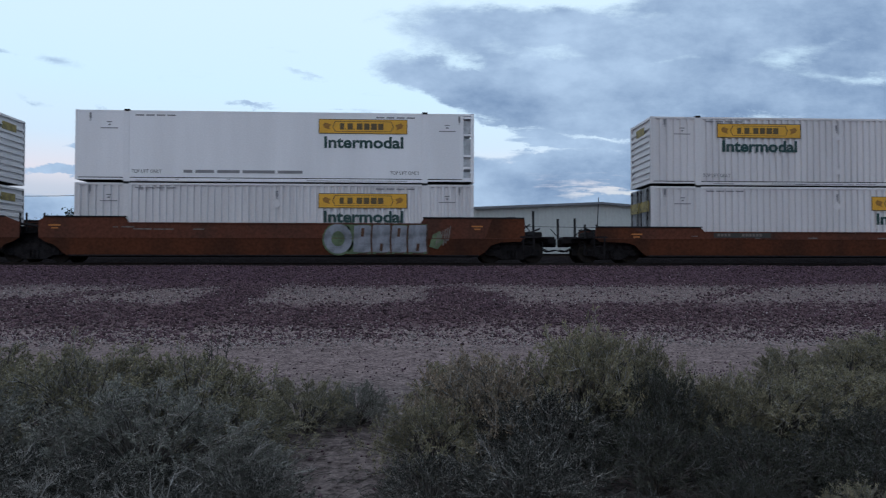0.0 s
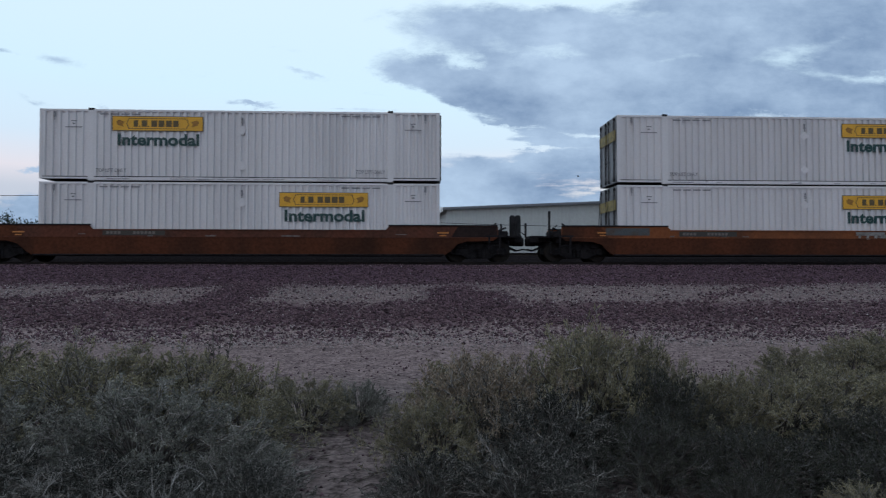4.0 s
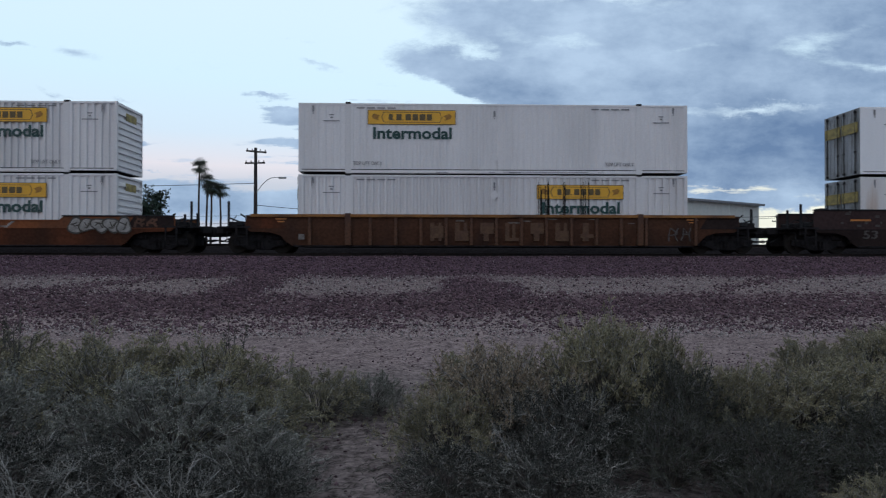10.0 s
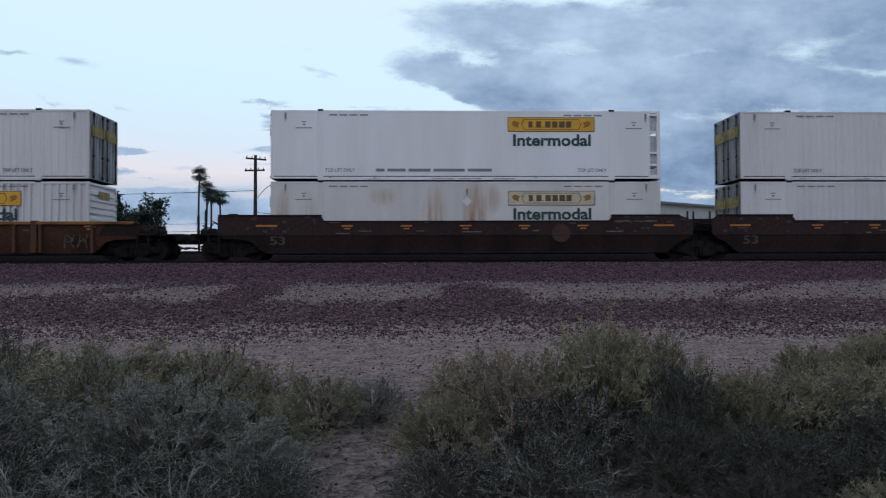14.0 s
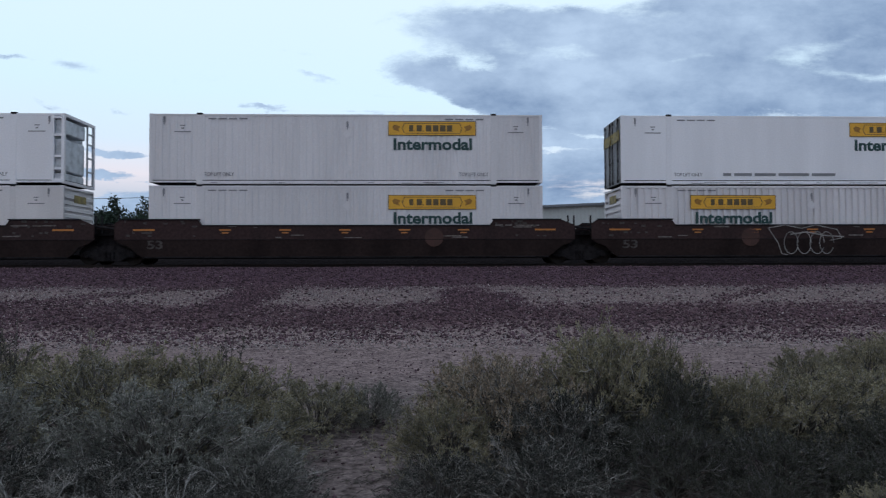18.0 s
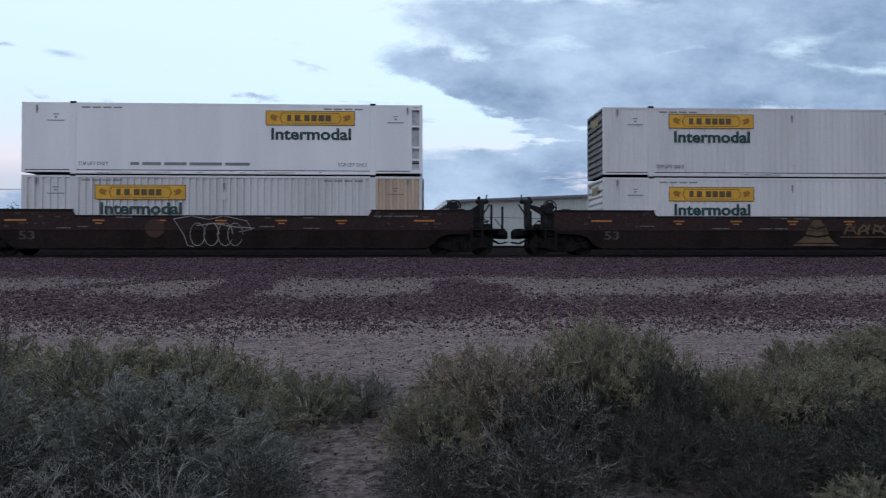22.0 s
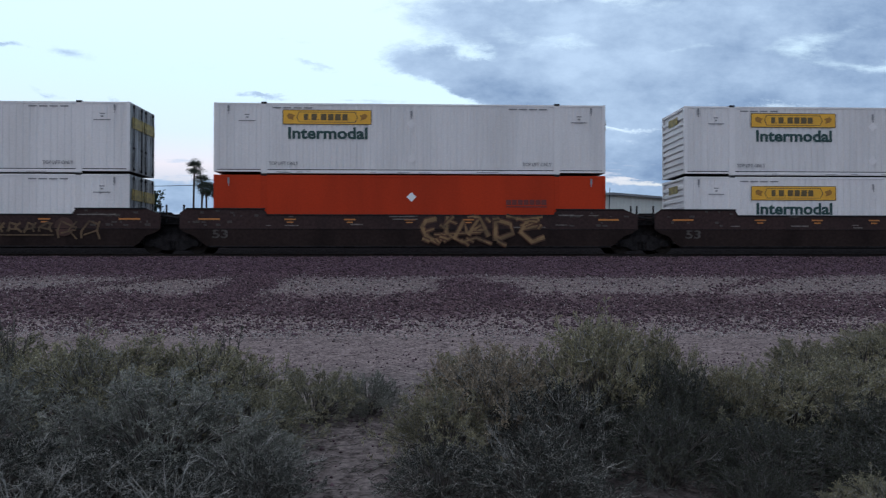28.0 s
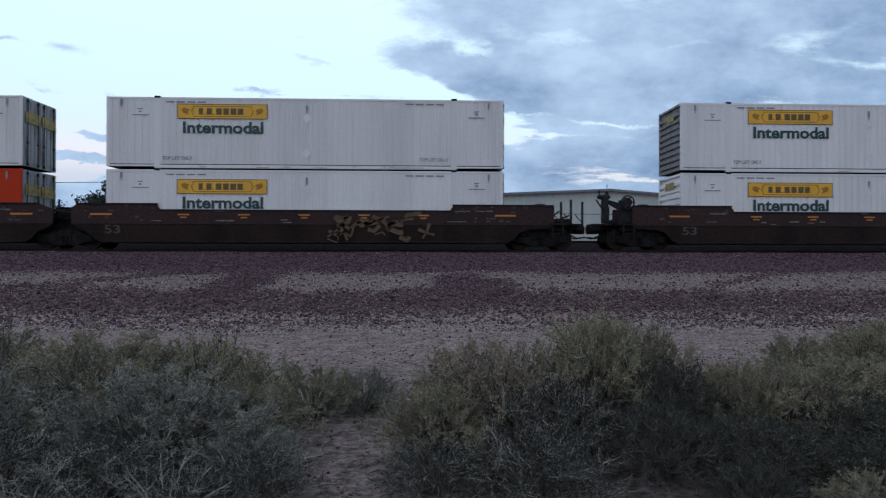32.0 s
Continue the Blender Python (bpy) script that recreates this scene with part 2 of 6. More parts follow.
# ---------------------------------------------------------------- materials
def mat(name, base, rough=0.7, metal=0.0, var=0.25, scale=1.5, fine=40.0, bump=0.15, tint=None, streak=0.0, rand=0.0, island=0.0, spec=0.4):
    """A painted, earthen or grown surface: colour with stains and grain at two scales, worn gloss, fine relief."""
    m = bpy.data.materials.new(name)
    m.use_nodes = True
    nt = m.node_tree
    N, L = nt.nodes.new, nt.links.new
    b = nt.nodes["Principled BSDF"]
    tc = N("ShaderNodeTexCoord")
    mp = N("ShaderNodeMapping")
    L(tc.outputs["Object"], mp.inputs[0])
    n1 = N("ShaderNodeTexNoise")
    n1.inputs["Scale"].default_value, n1.inputs["Detail"].default_value = scale, 5
    L(mp.outputs[0], n1.inputs[0])
    n2 = N("ShaderNodeTexNoise")
    n2.inputs["Scale"].default_value, n2.inputs["Detail"].default_value = fine, 4
    L(tc.outputs["Object"], n2.inputs[0])
    if streak:
        mp.inputs["Scale"].default_value = (1, 1, 1 - streak)
    dark = tint or tuple(c * (1 - 1.6 * var) for c in base)
    lite = tuple(min(1, c * (1 + 0.5 * var)) for c in base)
    r1 = N("ShaderNodeValToRGB")
    r1.color_ramp.elements[0].position, r1.color_ramp.elements[1].position = 0.34, 0.58
    r1.color_ramp.elements[0].color, r1.color_ramp.elements[1].color = (*dark, 1), (*base, 1)
    L(n1.outputs[0], r1.inputs[0])
    mx = N("ShaderNodeMix")
    mx.data_type, mx.blend_type = "RGBA", "MULTIPLY"
    mx.inputs[0].default_value = 1.0
    r2 = N("ShaderNodeMapRange")
    r2.inputs[1].default_value, r2.inputs[2].default_value = 0.3, 0.7
    r2.inputs[3].default_value, r2.inputs[4].default_value = 1 - var, 1 + var * 0.6
    L(n2.outputs[0], r2.inputs[0])
    L(r1.outputs[0], mx.inputs[6])
    L(r2.outputs[0], mx.inputs[7])
    col = mx.outputs[2]
    for amount, node, socket in ((rand, "ShaderNodeObjectInfo", "Random"), (island, "ShaderNodeNewGeometry", "Random Per Island")):
        if amount:
            q = N(node)
            mr = N("ShaderNodeMapRange")
            mr.inputs[3].default_value, mr.inputs[4].default_value = 1 - amount, 1 + amount
            L(q.outputs[socket], mr.inputs[0])
            m2 = N("ShaderNodeMix")
            m2.data_type, m2.blend_type = "RGBA", "MULTIPLY"
            m2.inputs[0].default_value = 1.0
            L(col, m2.inputs[6])
            L(mr.outputs[0], m2.inputs[7])
            col = m2.outputs[2]
    L(col, b.inputs["Base Color"])
    mr = N("ShaderNodeMapRange")
    mr.inputs[3].default_value, mr.inputs[4].default_value = max(0.05, rough - 0.12), min(1, rough + 0.12)
    L(n1.outputs[0], mr.inputs[0])
    L(mr.outputs[0], b.inputs["Roughness"])
    b.inputs["Metallic"].default_value = metal
    b.inputs["Specular IOR Level"].default_value = spec
    if bump:
        bp = N("ShaderNodeBump")
        bp.inputs["Strength"].default_value, bp.inputs["Distance"].default_value = bump, 0.01
        L(n2.outputs[0], bp.inputs["Height"])
        L(bp.outputs[0], b.inputs["Normal"])
    return m


WHITE = mat("white_paint", (0.66, 0.642, 0.665), 0.5, var=0.07, scale=0.9, fine=18, bump=0.05, streak=0.85, rand=0.05)
SMOOTH_WHITE = mat("glossy_cold_white_paint", (0.79, 0.79, 0.83), 0.4, var=0.06, scale=0.7, fine=18, bump=0.03, streak=0.85)
BEIGE = mat("beige_paint", (0.55, 0.42, 0.32), 0.55, var=0.1, scale=1.2, streak=0.8)
ORANGE_BOX = mat("orange_container_paint", (0.40, 0.034, 0.009), 0.7, var=0.12, scale=0.8, fine=14, bump=0.05, streak=0.8, spec=0.15)
YELLOW = mat("yellow_panel", (0.70, 0.37, 0.03), 0.5, var=0.08, scale=2, bump=0.03)
PALE_PANEL = mat("faded_cream_panel", (0.58, 0.5, 0.38), 0.6, var=0.1, scale=2, bump=0.03)
GREEN_INK = mat("dark_green_lettering", (0.010, 0.050, 0.050), 0.5, var=0.1, bump=0)
DARK_INK = mat("dark_lettering", (0.04, 0.035, 0.03), 0.5, var=0.1, bump=0)
GREY_INK = mat("grey_lettering", (0.23, 0.23, 0.25), 0.6, var=0.15, bump=0)
BLACK = mat("black_steel", (0.027, 0.027, 0.030), 0.8, var=0.3, scale=4, spec=0.08)
SOOT = mat("grimy_underframe_steel", (0.024, 0.022, 0.024), 0.9, var=0.35, scale=5, spec=0.04)
ORANGE_CAR = mat("faded_orange_car_paint", (0.195, 0.066, 0.026), 0.8, var=0.2, scale=0.7, fine=9, tint=(0.095, 0.04, 0.022), streak=0.5, spec=0.15)
ORANGE_DARK = mat("grimy_brown_orange_car_paint", (0.105, 0.037, 0.023), 0.8, var=0.3, scale=0.7, fine=9, tint=(0.07, 0.031, 0.022), streak=0.5, spec=0.15)
RUST_CAR = mat("rusty_brown_car_paint", (0.068, 0.031, 0.019), 0.85, var=0.3, scale=1.0, fine=9, tint=(0.04, 0.021, 0.016), streak=0.4, spec=0.12)
BROWN_CAR = mat("dark_brown_car_paint", (0.039, 0.023, 0.023), 0.8, var=0.3, scale=0.8, fine=9, tint=(0.028, 0.017, 0.017), streak=0.5, spec=0.15)
YELLOW_RAIL = mat("weathered_orange_yellow_chord", (0.26, 0.11, 0.028), 0.8, var=0.3, scale=0.6, tint=(0.07, 0.033, 0.018))
REFLECT = mat("yellow_reflective_strip", (0.43, 0.16, 0.03), 0.35, var=0.1, bump=0)
SPRAY_EDGE = mat("brown_spray_outline", (0.095, 0.042, 0.024), 0.75, var=0.35, scale=2, bump=0)
RED_INK = mat("dark_red_lettering", (0.13, 0.02, 0.018), 0.6, var=0.15, bump=0)
DIM_STENCIL = mat("dim_stencil_paint", (0.09, 0.078, 0.074), 0.85, var=0.4, scale=6, bump=0)
FADED_WHITE = mat("faded_white_stencil", (0.17, 0.15, 0.14), 0.8, var=0.3, scale=6, bump=0)
SPRAY_BLUE = mat("pale_blue_spray_paint", (0.26, 0.275, 0.32), 0.7, var=0.35, scale=2, bump=0)
SPRAY_GREEN = mat("green_spray_paint", (0.12, 0.17, 0.09), 0.7, var=0.3, scale=2, bump=0)
SPRAY_TAN = mat("tan_spray_paint", (0.235, 0.14, 0.065), 0.7, var=0.35, scale=2, bump=0)
SPRAY_OLD = mat("faded_tan_spray_paint", (0.122, 0.076, 0.042), 0.75, var=0.35, scale=2, bump=0)
SPRAY_GREY = mat("pale_grey_spray_paint", (0.29, 0.275, 0.27), 0.7, var=0.35, scale=2, bump=0)
TEAL = mat("teal_patch_paint", (0.075, 0.085, 0.09), 0.8, var=0.4, scale=2, bump=0, tint=(0.08, 0.045, 0.03))
WHEEL = mat("oily_wheel_steel", (0.026, 0.023, 0.022), 0.85, var=0.3, scale=3, spec=0.05)
RAIL_SIDE = mat("rusty_rail_steel", (0.022, 0.015, 0.014), 0.7, metal=0.3, var=0.3, scale=3)
TIE = mat("creosoted_timber", (0.026, 0.022, 0.021), 0.95, var=0.3, scale=3)
GALV = mat("galvanised_steel", (0.35, 0.36, 0.37), 0.5, metal=0.6, var=0.15, scale=3)
WOOD = mat("weathered_pole_timber", (0.045, 0.038, 0.04), 0.9, var=0.3, scale=2)
SHEET = mat("white_ribbed_metal_cladding", (0.43, 0.45, 0.445), 0.6, var=0.06, scale=0.2, fine=4, streak=0.6)
FASCIA = mat("pale_metal_fascia", (0.72, 0.74, 0.76), 0.5, var=0.06, scale=0.3)
ROOFING = mat("grey_metal_roofing", (0.16, 0.17, 0.19), 0.6, var=0.1, scale=0.3)
WIRE = mat("dark_cable", (0.02, 0.02, 0.025), 0.7, var=0.1, bump=0)
PALM_LEAF = mat("dark_palm_frond", (0.022, 0.036, 0.022), 0.8, var=0.3, island=0.3, bump=0)
PALM_SKIRT = mat("dead_palm_frond", (0.05, 0.042, 0.03), 0.9, var=0.3, island=0.3, bump=0)
BARK = mat("grey_brown_bark", (0.06, 0.05, 0.046), 0.95, var=0.3, scale=6)
TREE_LEAF = mat("dark_green_tree_leaf", (0.022, 0.042, 0.028), 0.8, var=0.3, island=0.35, bump=0)
SAGE = mat("grey_green_desert_leaf", (0.215, 0.216, 0.190), 0.85, var=0.3, scale=2.4, island=0.35, bump=0, spec=0.2)
OLIVE = mat("olive_desert_leaf", (0.280, 0.256, 0.170), 0.85, var=0.3, scale=2.4, island=0.35, bump=0, spec=0.2)
DRY = mat("brownish_seed_heads", (0.315, 0.257, 0.195), 0.9, var=0.3, scale=2.4, island=0.35, bump=0, spec=0.2)
TWIG = mat("pale_dry_twig", (0.275, 0.264, 0.250), 0.9, var=0.25, scale=3, island=0.4, bump=0, spec=0.2)
STEM = mat("dark_shrub_stem", (0.10, 0.09, 0.082), 0.9, var=0.3, scale=6, bump=0)
STONE = mat("purple_grey_ballast_stone", (0.102, 0.064, 0.078), 0.9, var=0.25, scale=6, island=0.6, bump=0, spec=0.15)
STONE_PALE = mat("pale_gravel_stone", (0.27, 0.235, 0.235), 0.9, var=0.25, scale=6, island=0.4, bump=0)


def stained_white():
    """White paint with brown rust that has run down in a few broad places."""
    m = mat("rust_stained_white_paint", (0.65, 0.625, 0.63), 0.55, var=0.08, scale=0.9, fine=18, bump=0.05, streak=0.85)
    nt = m.node_tree
    N, L = nt.nodes.new, nt.links.new
    b = nt.nodes["Principled BSDF"]
    old = b.inputs["Base Color"].links[0].from_socket
    tc = N("ShaderNodeTexCoord")
    sep = N("ShaderNodeSeparateXYZ")
    L(tc.outputs["Object"], sep.inputs[0])

    def calc(op, a, q, clamp=False):
        n = N("ShaderNodeMath")
        n.operation, n.use_clamp = op, clamp
        for i, v in enumerate((a, q)):
            if isinstance(v, (int, float)):
                n.inputs[i].default_value = v
            else:
                L(v, n.inputs[i])
        return n.outputs[0]

    mp = N("ShaderNodeMapping")
    mp.inputs["Scale"].default_value = (7, 1, 0.5)
    L(tc.outputs["Object"], mp.inputs[0])
    n = N("ShaderNodeTexNoise")
    n.inputs["Scale"].default_value, n.inputs["Detail"].default_value = 1.0, 5
    L(mp.outputs[0], n.inputs[0])
    total = None
    for cx, cz, rx, rz, amount in ((6.7, 1.6, 0.55, 1.3, 0.75), (8.35, 1.7, 0.55, 1.4, 1.1), (9.1, 2.2, 0.4, 0.7, 0.8), (4.6, 2.3, 0.6, 0.4, 0.6), (0.5, 1.5, 0.35, 1.2, 0.7), (1.6, 1.4, 0.5, 1.2, 0.35)):
        a = calc("POWER", calc("DIVIDE", calc("SUBTRACT", sep.outputs[0], cx), rx), 2)
        q = calc("POWER", calc("DIVIDE", calc("SUBTRACT", sep.outputs[2], cz), rz), 2)
        w = calc("MULTIPLY", calc("SUBTRACT", 1.0, calc("ADD", a, q), True), amount)
        total = w if total is None else calc("ADD", total, w)
    fac = calc("MULTIPLY", total, calc("MULTIPLY", calc("SUBTRACT", n.outputs[0], 0.25), 2.4), True)
    mx = N("ShaderNodeMix")
    mx.data_type = "RGBA"
    L(fac, mx.inputs[0])
    L(old, mx.inputs[6])
    mx.inputs[7].default_value = (0.36, 0.20, 0.11, 1)
    L(mx.outputs[2], b.inputs["Base Color"])
    return m


WHITE_STAINED = stained_white()


def ground_material():
    m = bpy.data.materials.new("desert_ground")
    m.use_nodes = True
    nt = m.node_tree
    N, L = nt.nodes.new, nt.links.new
    b = nt.nodes["Principled BSDF"]
    g = N("ShaderNodeNewGeometry")
    sep = N("ShaderNodeSeparateXYZ")
    L(g.outputs["Position"], sep.inputs[0])

    def noise_(scale, detail=5, stretch=None):
        n = N("ShaderNodeTexNoise")
        n.inputs["Scale"].default_value, n.inputs["Detail"].default_value = scale, detail
        n.inputs["Roughness"].default_value = 0.62
        if stretch:
            mp = N("ShaderNodeMapping")
            mp.inputs["Scale"].default_value = stretch
            L(g.outputs["Position"], mp.inputs[0])
            L(mp.outputs[0], n.inputs[0])
        else:
            L(g.outputs["Position"], n.inputs[0])
        return n.outputs[0]

    def calc(op, a, q, clamp=False):
        n = N("ShaderNodeMath")
        n.operation, n.use_clamp = op, clamp
        for i, v in enumerate((a, q)):
            if isinstance(v, (int, float)):
                n.inputs[i].default_value = v
            else:
                L(v, n.inputs[i])
        return n.outputs[0]

    patch, mid, fine = noise_(0.55, 5, (0.6, 1, 1)), noise_(3.5, 6), noise_(15.0, 4)
    wob = calc("ADD", calc("MULTIPLY", calc("SUBTRACT", patch, 0.5), 2.4), calc("MULTIPLY", calc("SUBTRACT", mid, 0.5), 1.2))
    yy = calc("DIVIDE", calc("ADD", sep.outputs[1], wob), 40.0)
    def spill(cx, cy, rx, ry):
        """A spill of dark stone down the bank, about one in its middle."""
        a = calc("POWER", calc("DIVIDE", calc("SUBTRACT", calc("ADD", sep.outputs[0], calc("MULTIPLY", wob, 0.5)), cx), rx), 2)
        q = calc("POWER", calc("DIVIDE", calc("SUBTRACT", sep.outputs[1], cy), ry), 2)
        return calc("SUBTRACT", 1.0, calc("ADD", a, q), True)

    spills = calc("ADD", calc("ADD", spill(-5.3, 21.0, 1.2, 3.0), spill(1.3, 20.9, 0.9, 2.2), True), spill(2.2, 20.0, 1.1, 2.2), True)
    ramp = N("ShaderNodeValToRGB")
    cr = ramp.color_ramp
    SAND, ROAD = (0.132, 0.110, 0.109), (0.174, 0.138, 0.139)
    # near-black stop from under the train to the far bank: shade painted in
    SHADE_BED, RUBBLE, BENCH, BALLAST, CRUST = (0.018, 0.016, 0.0175), (0.103, 0.071, 0.079), (0.163, 0.129, 0.130), (0.088, 0.057, 0.074), (0.205, 0.162, 0.162)
    for pos, col in ((9, SAND), (10.5, ROAD), (13.6, ROAD), (14.6, CRUST), (16.4, CRUST), (17.4, RUBBLE), (18.6, RUBBLE), (19.6, BENCH), (22.4, BENCH), (24.0, BALLAST), (26.8, BALLAST), (27.6, SHADE_BED), (38.6, SHADE_BED), (40, SAND)):
        e = cr.elements.new(pos / 40.0 * 0.999)
        e.color = (*col, 1)
    cr.elements.remove(cr.elements[0])
    cr.elements.remove(cr.elements[-1])
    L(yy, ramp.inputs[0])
    mx = N("ShaderNodeMix")
    mx.data_type, mx.blend_type = "RGBA", "MULTIPLY"
    mx.inputs[0].default_value = 1.0
    tone = calc("MAXIMUM", calc("ADD", calc("MULTIPLY", calc("SUBTRACT", fine, 0.5), 3.2), calc("ADD", 1.0, calc("MULTIPLY", calc("SUBTRACT", mid, 0.5), 1.6))), 0.25)
    sp = N("ShaderNodeMix")
    sp.data_type = "RGBA"
    L(calc("MULTIPLY", spills, 1.6, True), sp.inputs[0])
    L(ramp.outputs[0], sp.inputs[6])
    sp.inputs[7].default_value = (0.072, 0.047, 0.059, 1)
    L(sp.outputs[2], mx.inputs[6])
    L(tone, mx.inputs[7])
    L(mx.outputs[2], b.inputs["Base Color"])
    b.inputs["Roughness"].default_value = 0.95
    b.inputs["Specular IOR Level"].default_value = 0.0
    bp = N("ShaderNodeBump")
    bp.inputs["Strength"].default_value, bp.inputs["Distance"].default_value = 0.8, 0.04
    L(calc("ADD", fine, calc("MULTIPLY", mid, 0.7)), bp.inputs["Height"])
    L(bp.outputs[0], b.inputs["Normal"])
    return m


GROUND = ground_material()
# grimy car-side colours, darkened further to carry the lower flank's shade
SHADED_GRIME_ORANGE = mat("shaded_grimy_orange_flank", (0.098, 0.034, 0.018), 0.85, var=0.28, scale=0.6, fine=9, tint=(0.045, 0.02, 0.013), streak=0.5, spec=0.1)
SHADED_GRIME_BROWN = mat("shaded_grimy_brown_flank", (0.030, 0.020, 0.019), 0.85, var=0.25, scale=0.8, fine=9, streak=0.5, spec=0.1)
EMBLEM = mat("faded_red_emblem_paint", (0.062, 0.027, 0.021), 0.75, var=0.25, scale=3, bump=0)
RUST_RIB = mat("rusty_side_post_paint", (0.084, 0.037, 0.02), 0.85, var=0.3, scale=1.5, fine=12, tint=(0.055, 0.026, 0.018))
BLUE_GREY = mat("blue_grey_machine_paint", (0.55, 0.58, 0.62), 0.6, var=0.2, scale=3)
DOOR = mat("dirty_grey_door_paint", (0.27, 0.285, 0.315), 0.6, var=0.25, scale=2, fine=20, streak=0.6, tint=(0.12, 0.12, 0.12))
DIRTY_END = mat("dirty_grey_end_paint", (0.20, 0.20, 0.215), 0.7, var=0.3, scale=2, fine=20, streak=0.5, tint=(0.09, 0.085, 0.085))
# end signs: dirt and the end's shade are both put into this yellow
DULL_SIGN = mat("dirty_shaded_yellow_sign", (0.28, 0.215, 0.06), 0.6, var=0.3, scale=4)
# darker leaves and twigs for low front shrubs: shade put into their colour
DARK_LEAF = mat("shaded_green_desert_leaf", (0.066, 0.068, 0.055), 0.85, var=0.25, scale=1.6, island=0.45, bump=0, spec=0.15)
SHADED_TWIG = mat("shaded_grey_twig", (0.15, 0.147, 0.147), 0.9, var=0.25, scale=3, island=0.4, bump=0, spec=0.2)
LOW_SHADE_LEAF = mat("shaded_grey_green_desert_leaf", (0.060, 0.062, 0.056), 0.85, var=0.3, scale=2.0, island=0.4, bump=0, spec=0.15)
DEAD = mat("grey_dead_branch", (0.34, 0.33, 0.318), 0.9, var=0.25, scale=3, island=0.3, bump=0, spec=0.2)
OLD_LETTER = mat("old_faded_lettering_paint", (0.095, 0.052, 0.03), 0.85, var=0.3, scale=3, fine=14, tint=(0.08, 0.04, 0.025))
FEATHER = mat("dark_feathers", (0.02, 0.02, 0.022), 0.8, var=0.2, bump=0)

# ---------------------------------------------------------------- mesh building
class Shape:
    """Vertices and faces of one part, gathered piece by piece."""

    def __init__(self):
        self.v, self.f = [], []

    def add(self, verts, faces):
        n = len(self.v)
        self.v += [tuple(p) for p in verts]
        self.f += [tuple(i + n for i in q) for q in faces]
        return self

    def box(self, x0, x1, y0, y1, z0, z1, c=0.0):
        if not c:
            v = [(x, y, z) for x in (x0, x1) for y in (y0, y1) for z in (z0, z1)]
            return self.add(v, [(0, 1, 3, 2), (4, 6, 7, 5), (0, 4, 5, 1), (2, 3, 7, 6), (0, 2, 6, 4), (1, 5, 7, 3)])
        lo, hi, bm = (x0, y0, z0), (x1, y1, z1), bmesh.new()
        for k in range(8):
            s = [(k >> i) & 1 for i in range(3)]
            for a in range(3):
                p = [hi[i] - (0 if i == a else c) if s[i] else lo[i] + (0 if i == a else c) for i in range(3)]
                bm.verts.new(p)
        bmesh.ops.convex_hull(bm, input=bm.verts)
        bm.verts.index_update()
        self.add([q.co[:] for q in bm.verts], [tuple(w.index for w in q.verts) for q in bm.faces])
        bm.free()
        return self

    def prism(self, poly, y0, y1):
        """A polygon in x and z, drawn out from y0 to y1."""
        n = len(poly)
        v = [(x, y0, z) for x, z in poly] + [(x, y1, z) for x, z in poly]
        f = [tuple(range(n)), tuple(range(2 * n - 1, n - 1, -1))]
        f += [(i, i + n, (i + 1) % n + n, (i + 1) % n) for i in range(n)]
        return self.add(v, f)

    def tube(self, a, b, r0, r1=None, n=8, cap=True):
        a, b = Vector(a), Vector(b)
        r1 = r0 if r1 is None else r1
        d = (b - a).normalized()
        s = d.orthogonal().normalized()
        t = d.cross(s)
        v = []
        for p, r in ((a, r0), (b, r1)):
            for i in range(n):
                w = 2 * math.pi * i / n
                v.append(p + s * (r * math.cos(w)) + t * (r * math.sin(w)))
        f = [(i, (i + 1) % n, (i + 1) % n + n, i + n) for i in range(n)]
        if cap:
            f += [tuple(range(n - 1, -1, -1)), tuple(range(n, 2 * n))]
        return self.add(v, f)

    def lathe_y(self, x, z, prof, n=20):
        """A turned shape round the axis along y through x, z: prof is (y, radius) from end to end."""
        v, f = [], []
        for y, r in prof:
            for i in range(n):
                w = 2 * math.pi * i / n
                v.append((x + r * math.cos(w), y, z + r * math.sin(w)))
        for k in range(len(prof) - 1):
            for i in range(n):
                j = (i + 1) % n
                f.append((k * n + i, k * n + n + i, k * n + n + j, k * n + j))
        f += [tuple(range(n)), tuple(range(len(v) - 1, len(v) - n - 1, -1))]
        return self.add(v, f)

    def mesh(self, name, material, smooth=False):
        me = bpy.data.meshes.new(name)
        me.from_pydata(self.v, [], self.f)
        me.materials.append(material)
        bm = bmesh.new()
        bm.from_mesh(me)
        bmesh.ops.recalc_face_normals(bm, faces=bm.faces)
        bm.to_mesh(me)
        bm.free()
        if smooth:
            me.shade_smooth()
        return me


def soup(name, verts, faces, material):
    """A mesh from arrays, for what comes in thousands."""
    me = bpy.data.meshes.new(name)
    verts, faces = np.asarray(verts, dtype=np.float32), np.asarray(faces, dtype=np.int32)
    k = faces.shape[1]
    me.vertices.add(len(verts))
    me.vertices.foreach_set("co", verts.ravel())
    me.loops.add(faces.size)
    me.loops.foreach_set("vertex_index", faces.ravel())
    me.polygons.add(len(faces))
    me.polygons.foreach_set("loop_start", np.arange(0, faces.size, k, dtype=np.int32))
    me.update(calc_edges=True)
    me.materials.append(material)
    return me


def part(name, data, parent, label="", at=None):
    ob = new(name, data)
    ob.parent = parent
    if at is not None:
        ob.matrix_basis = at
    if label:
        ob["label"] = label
    return ob


_words = {}


